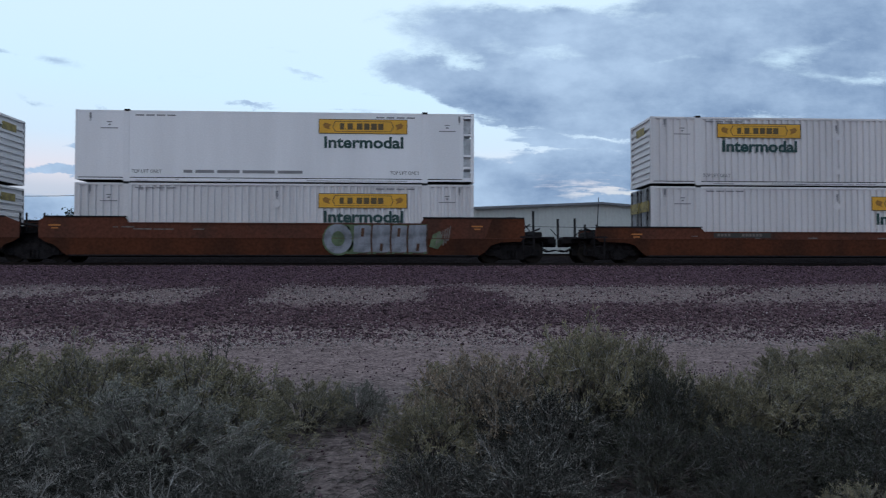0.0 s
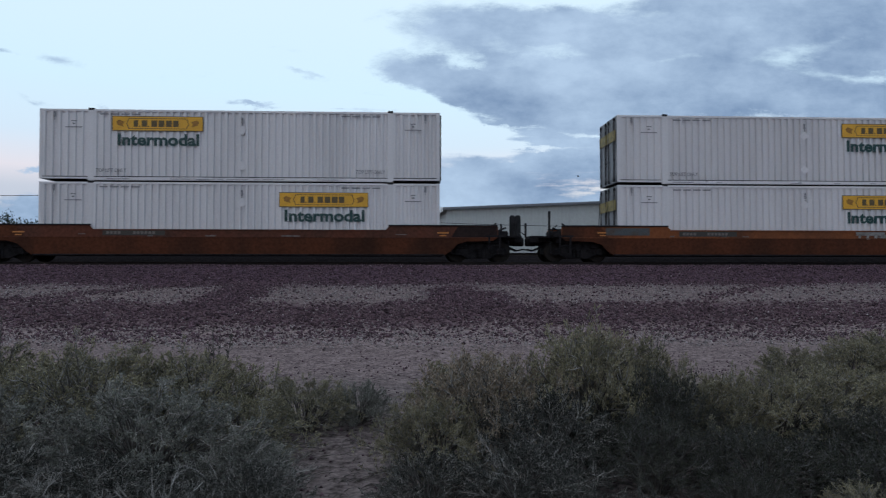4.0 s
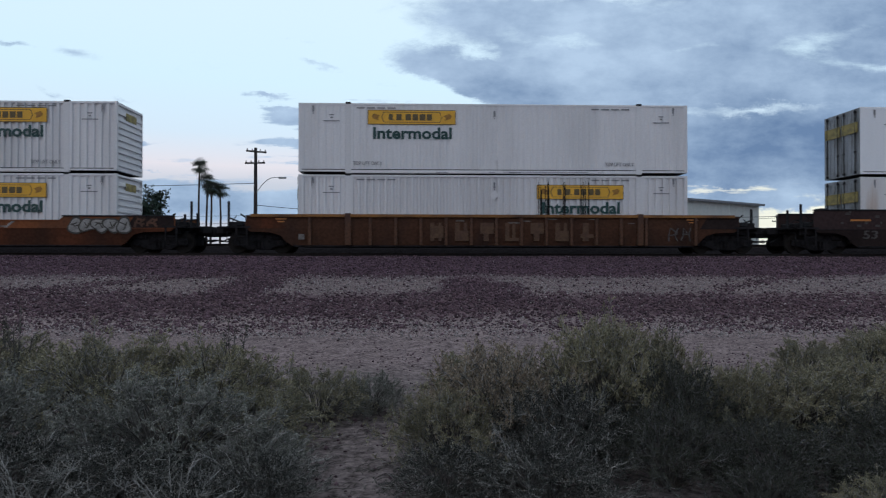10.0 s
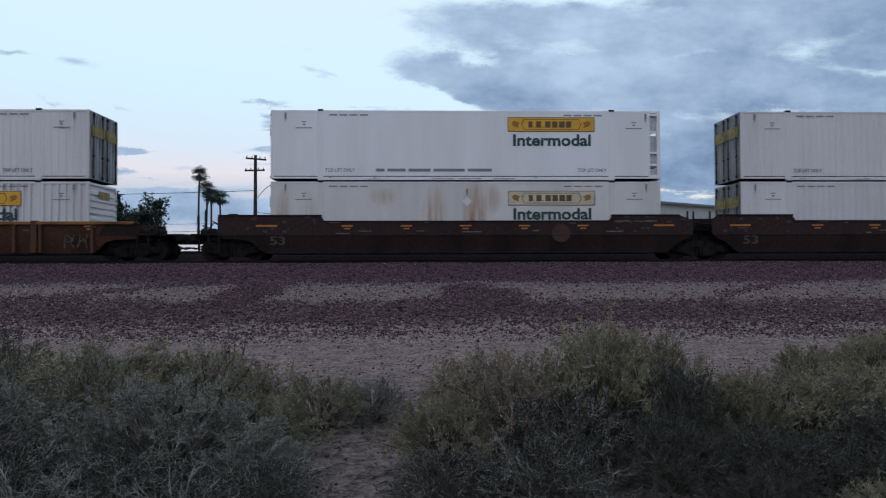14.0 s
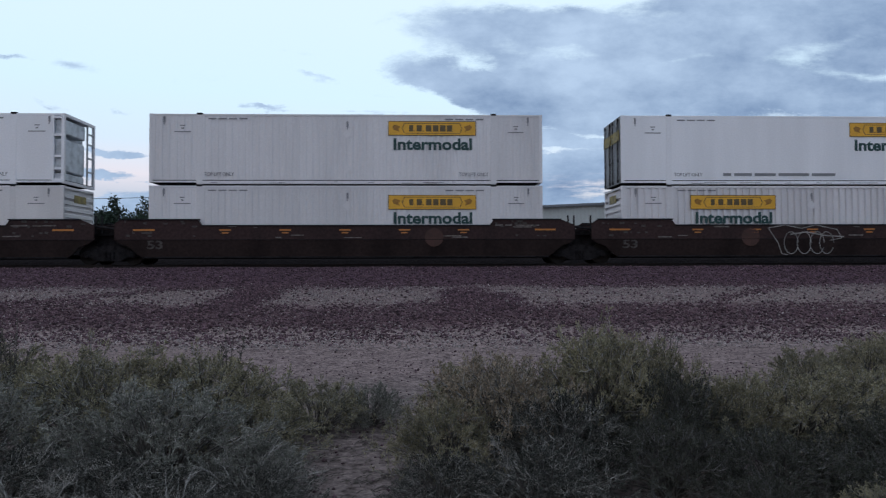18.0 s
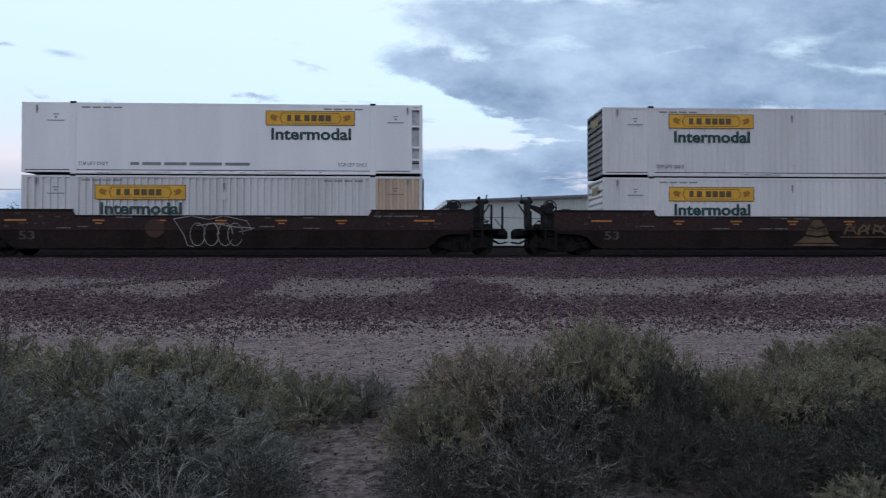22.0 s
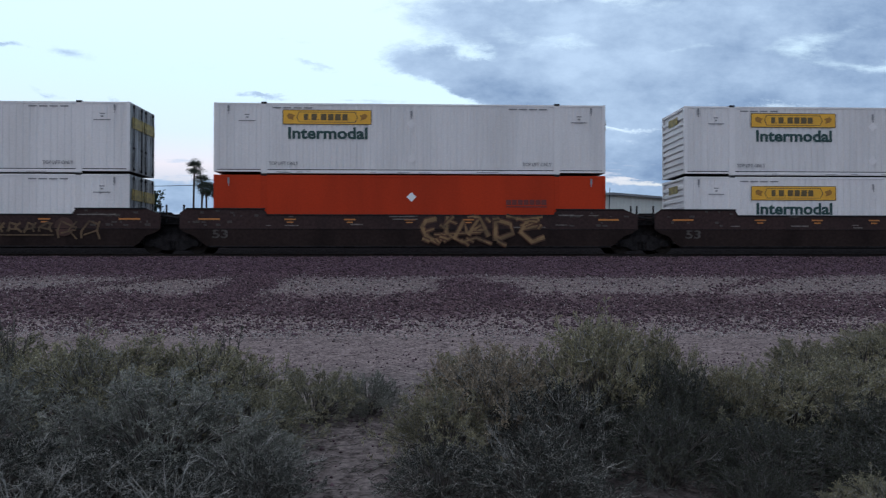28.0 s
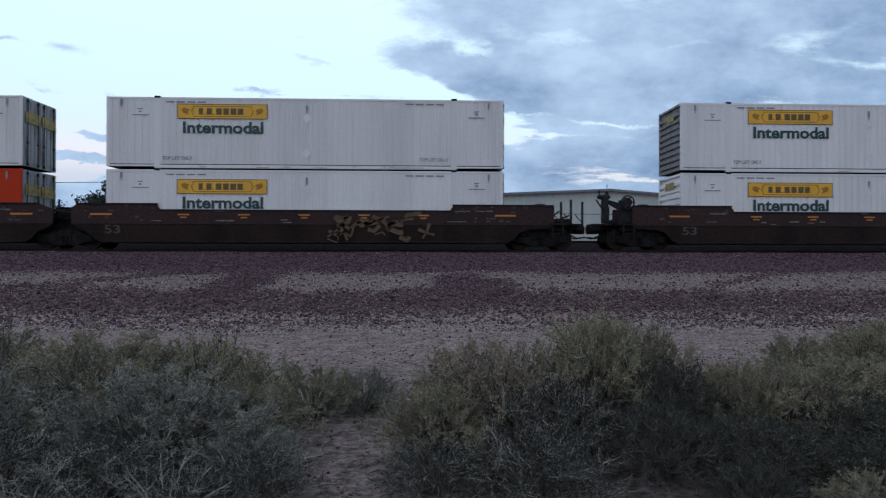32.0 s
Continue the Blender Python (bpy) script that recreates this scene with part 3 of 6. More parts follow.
def word(text, width, height, material, depth=0.006, bold=0.0):
    """Lettering in the xz plane from the origin, facing -y."""
    key = (text, width, height, material.name)
    if key in _words:
        return _words[key]
    cu = bpy.data.curves.new("lettering", "FONT")
    cu.body, cu.extrude, cu.offset, cu.resolution_u = text, depth, bold, 3
    ob = new("lettering", cu)
    dg = bpy.context.evaluated_depsgraph_get()
    me = bpy.data.meshes.new_from_object(ob.evaluated_get(dg))
    bpy.data.objects.remove(ob)
    co = np.empty(len(me.vertices) * 3, dtype=np.float32)
    me.vertices.foreach_get("co", co)
    co = co.reshape(-1, 3)
    lo, hi = co.min(0), co.max(0)
    out = np.empty_like(co)
    out[:, 0] = (co[:, 0] - lo[0]) / (hi[0] - lo[0]) * width
    out[:, 2] = (co[:, 1] - lo[1]) / (hi[1] - lo[1]) * height
    out[:, 1] = -co[:, 2]
    me.vertices.foreach_set("co", out.ravel())
    me.materials.clear()
    me.materials.append(material)
    me.update()
    _words[key] = me
    return me


# ---------------------------------------------------------------- plan
RAIL = 1.77           # height of the rail's top
FACE = 28.05          # the near face of the boxes on the train
MID = FACE + 1.295    # the line of the track
LEN, TALL, DEEP = 16.10, 2.945, 2.59

# ---------------------------------------------------------------- ground and track
PROFILE = np.array([(-3000, 0.0), (3, -0.02), (9.5, 0.0), (15.8, 0.03), (16.5, 0.10), (19.0, 0.56), (23.3, 0.98), (23.8, 1.03), (25.9, 1.60), (26.5, 1.618),
                    (27.4, 1.585), (31.3, 1.585), (32.2, 1.92), (33.0, 2.08), (37.0, 2.08), (39.5, 1.0), (46, 0.6), (60, 0.5), (3000, 0.5)])


def ground_z(x, y):
    z = np.interp(y, PROFILE[:, 0], PROFILE[:, 1])
    x, y = np.asarray(x, dtype=float), np.asarray(y, dtype=float)
    w = 0.03 * np.sin(0.9 * x + 1.3 * np.sin(0.7 * y)) * np.sin(1.1 * y + 0.8) + 0.018 * np.sin(2.7 * x + 0.5 * y) * np.sin(2.1 * y - 0.6 * x)
    ruts = -0.035 * np.exp(-((y - 11.6) / 0.35) ** 2) - 0.035 * np.exp(-((y - 13.3) / 0.35) ** 2)
    calm = np.clip((27.0 - y) / 2.0, 0.25, 1) * np.clip((y + 10) / 8, 0, 1)
    return z + (w + ruts) * calm


def build_ground():
    xs = np.unique(np.concatenate([[-3000, -1200, -500, -250, -140, -90], np.arange(-60, 70.1, 0.4), [95, 150, 260, 520, 1300, 3000]]))
    ys = np.unique(np.concatenate([[-3000, -900, -250, -80, -30, -10, -4, 0], np.arange(2, 27.6, 0.16), np.arange(27.6, 46, 0.5), [52, 60, 80, 120, 200, 400, 900, 3000]]))
    X, Y = np.meshgrid(xs, ys, indexing="ij")
    V = np.stack([X, Y, ground_z(X, Y)], -1).reshape(-1, 3)
    nx, ny = len(xs), len(ys)
    i, j = np.meshgrid(np.arange(nx - 1), np.arange(ny - 1), indexing="ij")
    a = (i * ny + j).ravel()
    me = soup("ground", V, np.stack([a, a + ny, a + ny + 1, a + 1], -1), GROUND)
    me.shade_smooth()
    tagged(new("ground", me), "dry desert ground rising to a stony railway bank", "ground", kind="structure")


build_ground()


def scatter(name, n, xr, yr, size, material, seed, keep=None, label=""):
    """Broken stones lying on the ground, each a small uneven lump."""
    rng = np.random.default_rng(seed)
    x, y = rng.uniform(*xr, n), rng.uniform(*yr, n)
    if keep is not None:
        ok = rng.uniform(0, 1, n) < keep(x, y)
        x, y = x[ok], y[ok]
    n = len(x)
    s = rng.uniform(size[0], size[1], n) * (0.7 + 0.6 * rng.random(n) ** 3)
    base = np.array([(1, 0, 0), (0, 1, 0), (-1, 0, 0), (0, -1, 0), (0, 0, 0.8), (0, 0, -0.5)], dtype=float)
    tri = np.array([(0, 1, 4), (1, 2, 4), (2, 3, 4), (3, 0, 4), (1, 0, 5), (2, 1, 5), (3, 2, 5), (0, 3, 5)])
    V = base[None] * (0.65 + 0.7 * rng.random((n, 6, 1))) * s[:, None, None]
    a = rng.uniform(0, 6.283, n)
    ca, sa = np.cos(a)[:, None], np.sin(a)[:, None]
    R = np.stack([V[..., 0] * ca - V[..., 1] * sa, V[..., 0] * sa + V[..., 1] * ca, V[..., 2] + 0.2 * V[..., 0] * rng.normal(0, 1, (n, 1))], -1)
    R += np.stack([x, y, ground_z(x, y) + 0.25 * s], -1)[:, None, :]
    F = (tri[None] + (np.arange(n) * 6)[:, None, None]).reshape(-1, 3)
    tagged(new(name, soup(name, R.reshape(-1, 3), F, material)), label, "stones", kind="stuff")


def wander(x):
    return 0.45 * np.sin(0.45 * x + 1) + 0.3 * np.sin(1.3 * x) + 0.2 * np.sin(3.1 * x + 2)


def tongue(x, y):
    """Where dark stone has slid from the shoulder down over the pale bench."""
    a = np.exp(-((x + 5.3 - 0.10 * (y - 21)) / 0.8) ** 2)
    b = np.exp(-((x - 1.25 - 0.22 * (y - 21)) / 0.55) ** 2) * (y < 22.9) + 0.9 * np.exp(-((x - 2.1) / 0.7) ** 2) * (y < 21.6)
    c = 0.6 * np.exp(-((x + 10.5 - 0.8 * (y - 20)) / 0.8) ** 2) + 0.5 * np.exp(-((x - 9.0 - 1.1 * (y - 20)) / 0.5) ** 2)
    return np.clip(a + b + c, 0, 1) * (y > 17.5)


def rubble(x, y):
    w = wander(x)
    band = np.clip((y - 14.4 - 0.6 * w) / 2.8, 0, 1) ** 1.35 * np.clip((19.6 + 0.8 * w - y + np.clip((-6.5 - x) / 3, 0, 1) * 0.7) / 1.0, 0, 1)
    patchy = 0.80 + 0.2 * np.sin(1.9 * x + 2 * np.sin(1.7 * y)) * np.sin(2.7 * y + 1.1 * x)
    return np.clip(band * patchy + 0.95 * tongue(x, y) + 0.07, 0, 1)


def pale(x, y):
    return np.where(y > 23.5, 0.06, np.where(y > 19.3, 0.95, np.where(y > 16.8, 0.38, 0.95))) * (1 - 0.93 * tongue(x, y))


scatter("ballast_stones", 46000, (-27, 30), (22.4, 26.9), (0.022, 0.052), STONE, 3, lambda x, y: np.clip((y - 22.7 - 0.4 * wander(x)) / 0.9, 0, 1), "purple-grey crushed ballast on the shoulder of the track")
scatter("fallen_ballast_stones", 120000, (-24, 27), (14.0, 23.8), (0.02, 0.056), STONE, 4, rubble, "dark purple stones strewn down the bank")
scatter("pale_gravel", 52000, (-24, 27), (13.6, 26.5), (0.014, 0.036), STONE_PALE, 5, pale, "pale grey gravel mixed into the bank")
scatter("road_pebbles", 30000, (-16, 18), (4.5, 16), (0.008, 0.026), STONE, 6, lambda x, y: np.where(y > 14.2, 0.9, 0.18 + 0.5 * (np.abs(y - 12.5) > 1.5) * (0.5 + 0.5 * np.sin(3.1 * y + wander(x)))), "scattered pebbles on the dirt road")


def build_track():
    prof = [(-0.07, -0.17), (0.07, -0.17), (0.07, -0.155), (0.012, -0.13), (0.012, -0.045), (0.036, -0.03), (0.036, 0), (-0.036, 0), (-0.036, -0.03), (-0.012, -0.045), (-0.012, -0.13), (-0.07, -0.155)]
    for y0, z0, what in ((MID, RAIL, "main"), (35.0, 2.26, "far")):
        tr = tagged(new("railway_track"), "rusty steel rails on dark timber ties in ballast" if what == "main" else "second pair of rails on a higher ballast bed", "track", kind="structure")
        tr.location = (0, y0, z0)
        for s in (-1, 1):
            v = [(x, s * 0.755 + a, b) for x in (-400, 400) for a, b in prof]
            n = len(prof)
            sh = Shape().add(v, [(i, (i + 1) % n, (i + 1) % n + n, i + n) for i in range(n)] + [tuple(range(n)), tuple(range(2 * n - 1, n - 1, -1))])
            part("rail", sh.mesh("rail", RAIL_SIDE), tr)
        sh = Shape()
        for k in range(-60, 80):
            sh.box(k * 0.5 - 0.115, k * 0.5 + 0.115, -1.3, 1.3, -0.33, -0.168)
        t = part("ties", sh.mesh("ties", TIE), tr)
        t["kind"] = "stuff"


build_track()

# ---------------------------------------------------------------- the train
# left ends of the boxes at the start, in metres along the track
STARTS = {"A": -32.82, "B": -13.38, "C": 10.17, "D": 33.70, "E": 57.13, "F": 80.57, "G": 100.07, "H": 119.46, "I": 143.09, "J": 162.56, "K": 181.98, "L": 205.53}


def travelled(t):
    return 0.0306 + 6.26874 * t - 0.00301102 * t ** 2 - 0.000175347 * t ** 3 + 2.57736e-6 * t ** 4


TIMES = [0.5 * k for k in range(65)]
moving = []          # (thing, its place at the start)


def side_sheet(x0, x1, z0, z1, ribbed, pitch=0.27, deep=0.045):
    """A wall sheet in its own plane y = 0 (front towards -y), pressed into upright ribs."""
    sh = Shape()
    if not ribbed:
        sh.box(x0, x1, 0, 0.03, z0, z1)
        return sh
    pts = [(x0, 0.0)]
    n = int((x1 - x0) / pitch)
    p = (x1 - x0) / n
    for k in range(n):
        a = x0 + k * p
        pts += [(a + 0.30 * p, 0.0), (a + 0.40 * p, deep), (a + 0.86 * p, deep), (a + 0.96 * p, 0.0)]
    pts.append((x1, 0.0))
    m = len(pts)
    v = [(x, y, z) for z in (z0, z1) for x, y in pts]
    return sh.add(v, [(i, i + 1, i + 1 + m, i + m) for i in range(m - 1)])


POST = 2.03   # the lifting posts stand this far in from each end


def build_meshes():
    b = {}
    zl, zh = 0.20, TALL - 0.13
    for kind, mt in (("ribbed", WHITE), ("fine", WHITE), ("smooth", SMOOTH_WHITE), ("stained", WHITE_STAINED), ("orange", ORANGE_BOX)):
        rib = kind in ("ribbed", "fine")
        for nm, x0, x1 in (("end_l", 0.13, POST - 0.12), ("mid", POST + 0.12, LEN - POST - 0.12), ("end_r", LEN - POST + 0.12, LEN - 0.13)):
            b[kind, nm] = side_sheet(x0, x1, zl, zh, rib, 0.27, 0.075 if kind == "ribbed" else 0.026).mesh("wall_panel", mt)
        b[kind, "post"] = Shape().box(-0.12, 0.12, -0.012, 0.10, 0.02, TALL - 0.05, 0.012).mesh("lift_post", mt)
        b[kind, "corner"] = Shape().box(-0.065, 0.065, -0.008, 0.12, 0.1, TALL - 0.03, 0.012).mesh("corner_post", mt)
        sh = Shape().box(0.02, LEN - 0.02, 0.005, 0.09, TALL - 0.13, TALL - 0.035, 0.012)
        b[kind, "top_rail"] = sh.mesh("top_rail", mt)
        sh = Shape().box(POST - 0.1, LEN - POST + 0.1, -0.006, 0.09, 0.03, 0.165, 0.012)
        sh.box(0.02, POST - 0.1, -0.004, 0.09, 0.09, 0.165, 0.01).box(LEN - POST + 0.1, LEN - 0.02, -0.004, 0.09, 0.09, 0.165, 0.01)
        b[kind, "bottom_rail"] = sh.mesh("bottom_rail", mt)
        b[kind, "seam"] = Shape().box(0.1, POST - 0.16, 0.012, 0.05, 0.166, 0.199).box(POST + 0.14, LEN - POST - 0.14, 0.012, 0.05, 0.166, 0.199).box(LEN - POST + 0.16, LEN - 0.1, 0.012, 0.05, 0.166, 0.199).mesh("seam", BLACK)
        b[kind, "roof"] = Shape().box(0.03, LEN - 0.03, 0.09, DEEP - 0.03, TALL - 0.09, TALL - 0.05).mesh("roof", mt)
        b[kind, "floor"] = Shape().box(0.03, LEN - 0.03, 0.09, DEEP - 0.03, 0.10, 0.20).mesh("underside", SOOT)
        b[kind, "far"] = Shape().box(0.03, LEN - 0.03, DEEP - 0.03, DEEP, 0.1, TALL - 0.05).mesh("back_wall", mt)
        # closed end pressed into flat ribs
        sh = Shape().box(0.085, 0.125, 0.08, DEEP - 0.08, 0.1, TALL - 0.05).box(0.0, 0.085, DEEP - 0.12, DEEP, 0.1, TALL - 0.03).box(0.0, 0.085, 0.10, DEEP - 0.12, TALL - 0.14, TALL - 0.05).box(0.0, 0.085, 0.10, DEEP - 0.12, 0.1, 0.22)
        b[kind, "front"] = sh.mesh("front_wall", mt)
        z = 0
        b[kind, "front_rib"] = Shape().prism([(0.004, z + 0.015), (0.004, z + 0.145), (0.085, z + 0.185), (0.085, z - 0.005)], 0.14, DEEP - 0.14).mesh("front_rib", mt)
    b["reefer_end"] = side_sheet(LEN - POST + 0.12, LEN - 0.50, 0.2, TALL - 0.13, False).mesh("wall_panel", SMOOTH_WHITE)
    sh = Shape().box(LEN - 0.50, LEN - 0.42, -0.004, 0.09, 0.16, TALL - 0.12, 0.01)
    for z in (0.16, 0.62, 1.12, TALL - 0.95, TALL - 0.24):
        sh.box(LEN - 0.42, LEN - 0.13, 0.0, 0.08, z, z + 0.09)
    b["reefer_far"] = Shape().box(0.03, LEN - 0.56, DEEP - 0.03, DEEP, 0.1, TALL - 0.05).mesh("back_wall", SMOOTH_WHITE)
    b["reefer_frame"] = sh.mesh("corner_frame", SMOOTH_WHITE)
    b["casting"] = Shape().box(-0.09, 0.09, -0.022, 0.16, -0.06, 0.06, 0.015).mesh("corner_casting", BLACK)
    b["lift_casting"] = Shape().box(-0.11, 0.11, -0.03, 0.2, -0.045, 0.04, 0.015).mesh("lift_casting", BLACK)
    # door leaf with its hinges, two lock rods and their cams
    sh = Shape().box(0.0, 0.05, 0.03, 1.19, 0.02, TALL - 0.2, 0.01)
    for y in (0.3, 0.61, 0.92):
        sh.box(-0.025, 0.0, y - 0.11, y + 0.11, 0.1, TALL - 0.28)
    b["door"] = sh.mesh("door_leaf", DOOR)
    b["rod"] = Shape().tube((-0.05, 0, 0.0), (-0.05, 0, TALL - 0.2), 0.02, n=8).box(-0.075, -0.02, -0.05, 0.05, 0.9, 0.98).box(-0.075, -0.02, -0.05, 0.05, 0.02, 0.12).box(-0.075, -0.02, -0.05, 0.05, TALL - 0.36, TALL - 0.26).mesh("lock_rod", BLACK)
    b["door_sign"] = Shape().box(-0.06, -0.03, 0.06, 1.14, 1.75, 2.2).mesh("door_sign", DULL_SIGN)
    b["door_frame"] = Shape().box(-0.01, 0.09, 0.04, 0.14, 0.1, TALL - 0.05).box(-0.01, 0.09, DEEP - 0.14, DEEP - 0.04, 0.1, TALL - 0.05).box(-0.01, 0.09, 0.14, DEEP - 0.14, TALL - 0.19, TALL - 0.05).box(-0.01, 0.09, 0.14, DEEP - 0.14, 0.1, 0.19).mesh("door_frame", DOOR)
    b["front_sign"] = Shape().box(-0.012, 0.002, 0.75, 1.75, 2.28, 2.6).mesh("front_sign", DULL_SIGN)
    # lettering
    b["panel"] = Shape().box(0, 3.62, -0.012, 0.0, 0, 0.60).mesh("logo_panel", YELLOW)
    b["pale_panel"] = Shape().box(0, 3.62, -0.012, 0.0, 0, 0.60).mesh("logo_panel", PALE_PANEL)
    b["rim"] = Shape().box(0, 3.62, -0.017, -0.012, 0, 0.022).box(0, 3.62, -0.017, -0.012, 0.578, 0.6).box(0, 0.022, -0.017, -0.012, 0.022, 0.578).box(3.598, 3.62, -0.017, -0.012, 0.022, 0.578).mesh("rim", DARK_INK)
    name_ink = mat("weathered_brown_black_ink", (0.11, 0.075, 0.03), 0.5, var=0.2, scale=9, bump=0)
    x = 0.86
    for k, (w, gap) in enumerate(((0.17, 0.03), (0.05, 0.06), (0.22, 0.03), (0.05, 0.08), (0.23, 0.06), (0.23, 0.06), (0.24, 0.05), (0.22, 0.0))):
        sh = Shape()
        sh.box(x, x + w, -0.018, -0.012, 0.17, 0.21 if w < 0.1 else 0.43)
        x += w + gap
        b["bar", k] = sh.mesh("letter_bar", name_ink)
    sh = Shape()
    ochre = mat("ochre_scroll_paint", (0.30, 0.14, 0.02), 0.5, var=0.2, scale=8, bump=0)
    for s, o in ((1, 0.16), (-1, 3.46)):
        b["scroll", s] = Shape().prism([(o + s * 0.0, 0.36), (o + s * 0.06, 0.24), (o + s * 0.3, 0.16), (o + s * 0.26, 0.27), (o + s * 0.34, 0.37), (o + s * 0.10, 0.45)], -0.016, -0.012).mesh("scroll_mark", ochre)
    b["cartouche"] = Shape().box(0.66, 2.96, -0.015, -0.012, 0.085, 0.105).box(0.66, 2.96, -0.015, -0.012, 0.495, 0.515).prism([(0.66, 0.085), (0.56, 0.3), (0.66, 0.515), (0.69, 0.515), (0.59, 0.3), (0.69, 0.085)], -0.015, -0.012).prism([(2.96, 0.085), (3.06, 0.3), (2.96, 0.515), (2.93, 0.515), (3.03, 0.3), (2.93, 0.085)], -0.015, -0.012).mesh("cartouche", DARK_INK)
    b["scuff"] = [Shape().box(0, w, -0.010, -0.004, z, z + 0.022).mesh("scuff", GREY_INK) for w, z in ((0.25, 0.075), (0.5, 0.06), (0.9, 0.085), (0.14, 0.11))]
    b["word"] = word("Intermodal", 3.24, 0.49, GREEN_INK, bold=0.03)
    b["lift"] = word("TOP LIFT ONLY", 1.2, 0.15, GREY_INK, bold=0.01)
    sh = Shape()
    for k in range(4):
        sh.box(0.42 * k, 0.42 * k + 0.33, -0.006, 0, 0, 0.055)
    b["code"] = sh.mesh("code_bar", GREY_INK)
    sh = Shape()
    x = 0.0
    for w in (0.35, 0.75, 0.9, 1.3, 1.0):
        sh.box(x, x + w, -0.006, 0, 0, 0.12)
        x += w + 0.12
    b["long_code"] = sh.mesh("inscription_bar", GREY_INK)
    b["placard"] = Shape().box(-0.1, 0.1, -0.006, 0, 0.08, 0.12).box(-0.05, 0.05, -0.006, 0, -0.04, 0.02).box(-0.34, 0.34, -0.006, 0, -0.17, -0.13).mesh("marking_bar", GREY_INK)
    b["mark"] = Shape().box(-0.04, 0.04, -0.02, 0, -0.12, 0.12, 0.008).box(-0.015, 0.015, -0.03, -0.02, -0.22, -0.12).mesh("vent_fitting", GREY_INK)
    d = 0.2
    b["diamond"] = Shape().prism([(-d, 0), (0, -d), (d, 0), (0, d)], -0.012, -0.002).mesh("diamond_placard", WHITE)
    b["white_diamond"] = Shape().prism([(-d, 0), (0, -d), (d, 0), (0, d)], -0.014, -0.002).mesh("diamond_placard", FASCIA)
    return b


BOX = build_meshes()


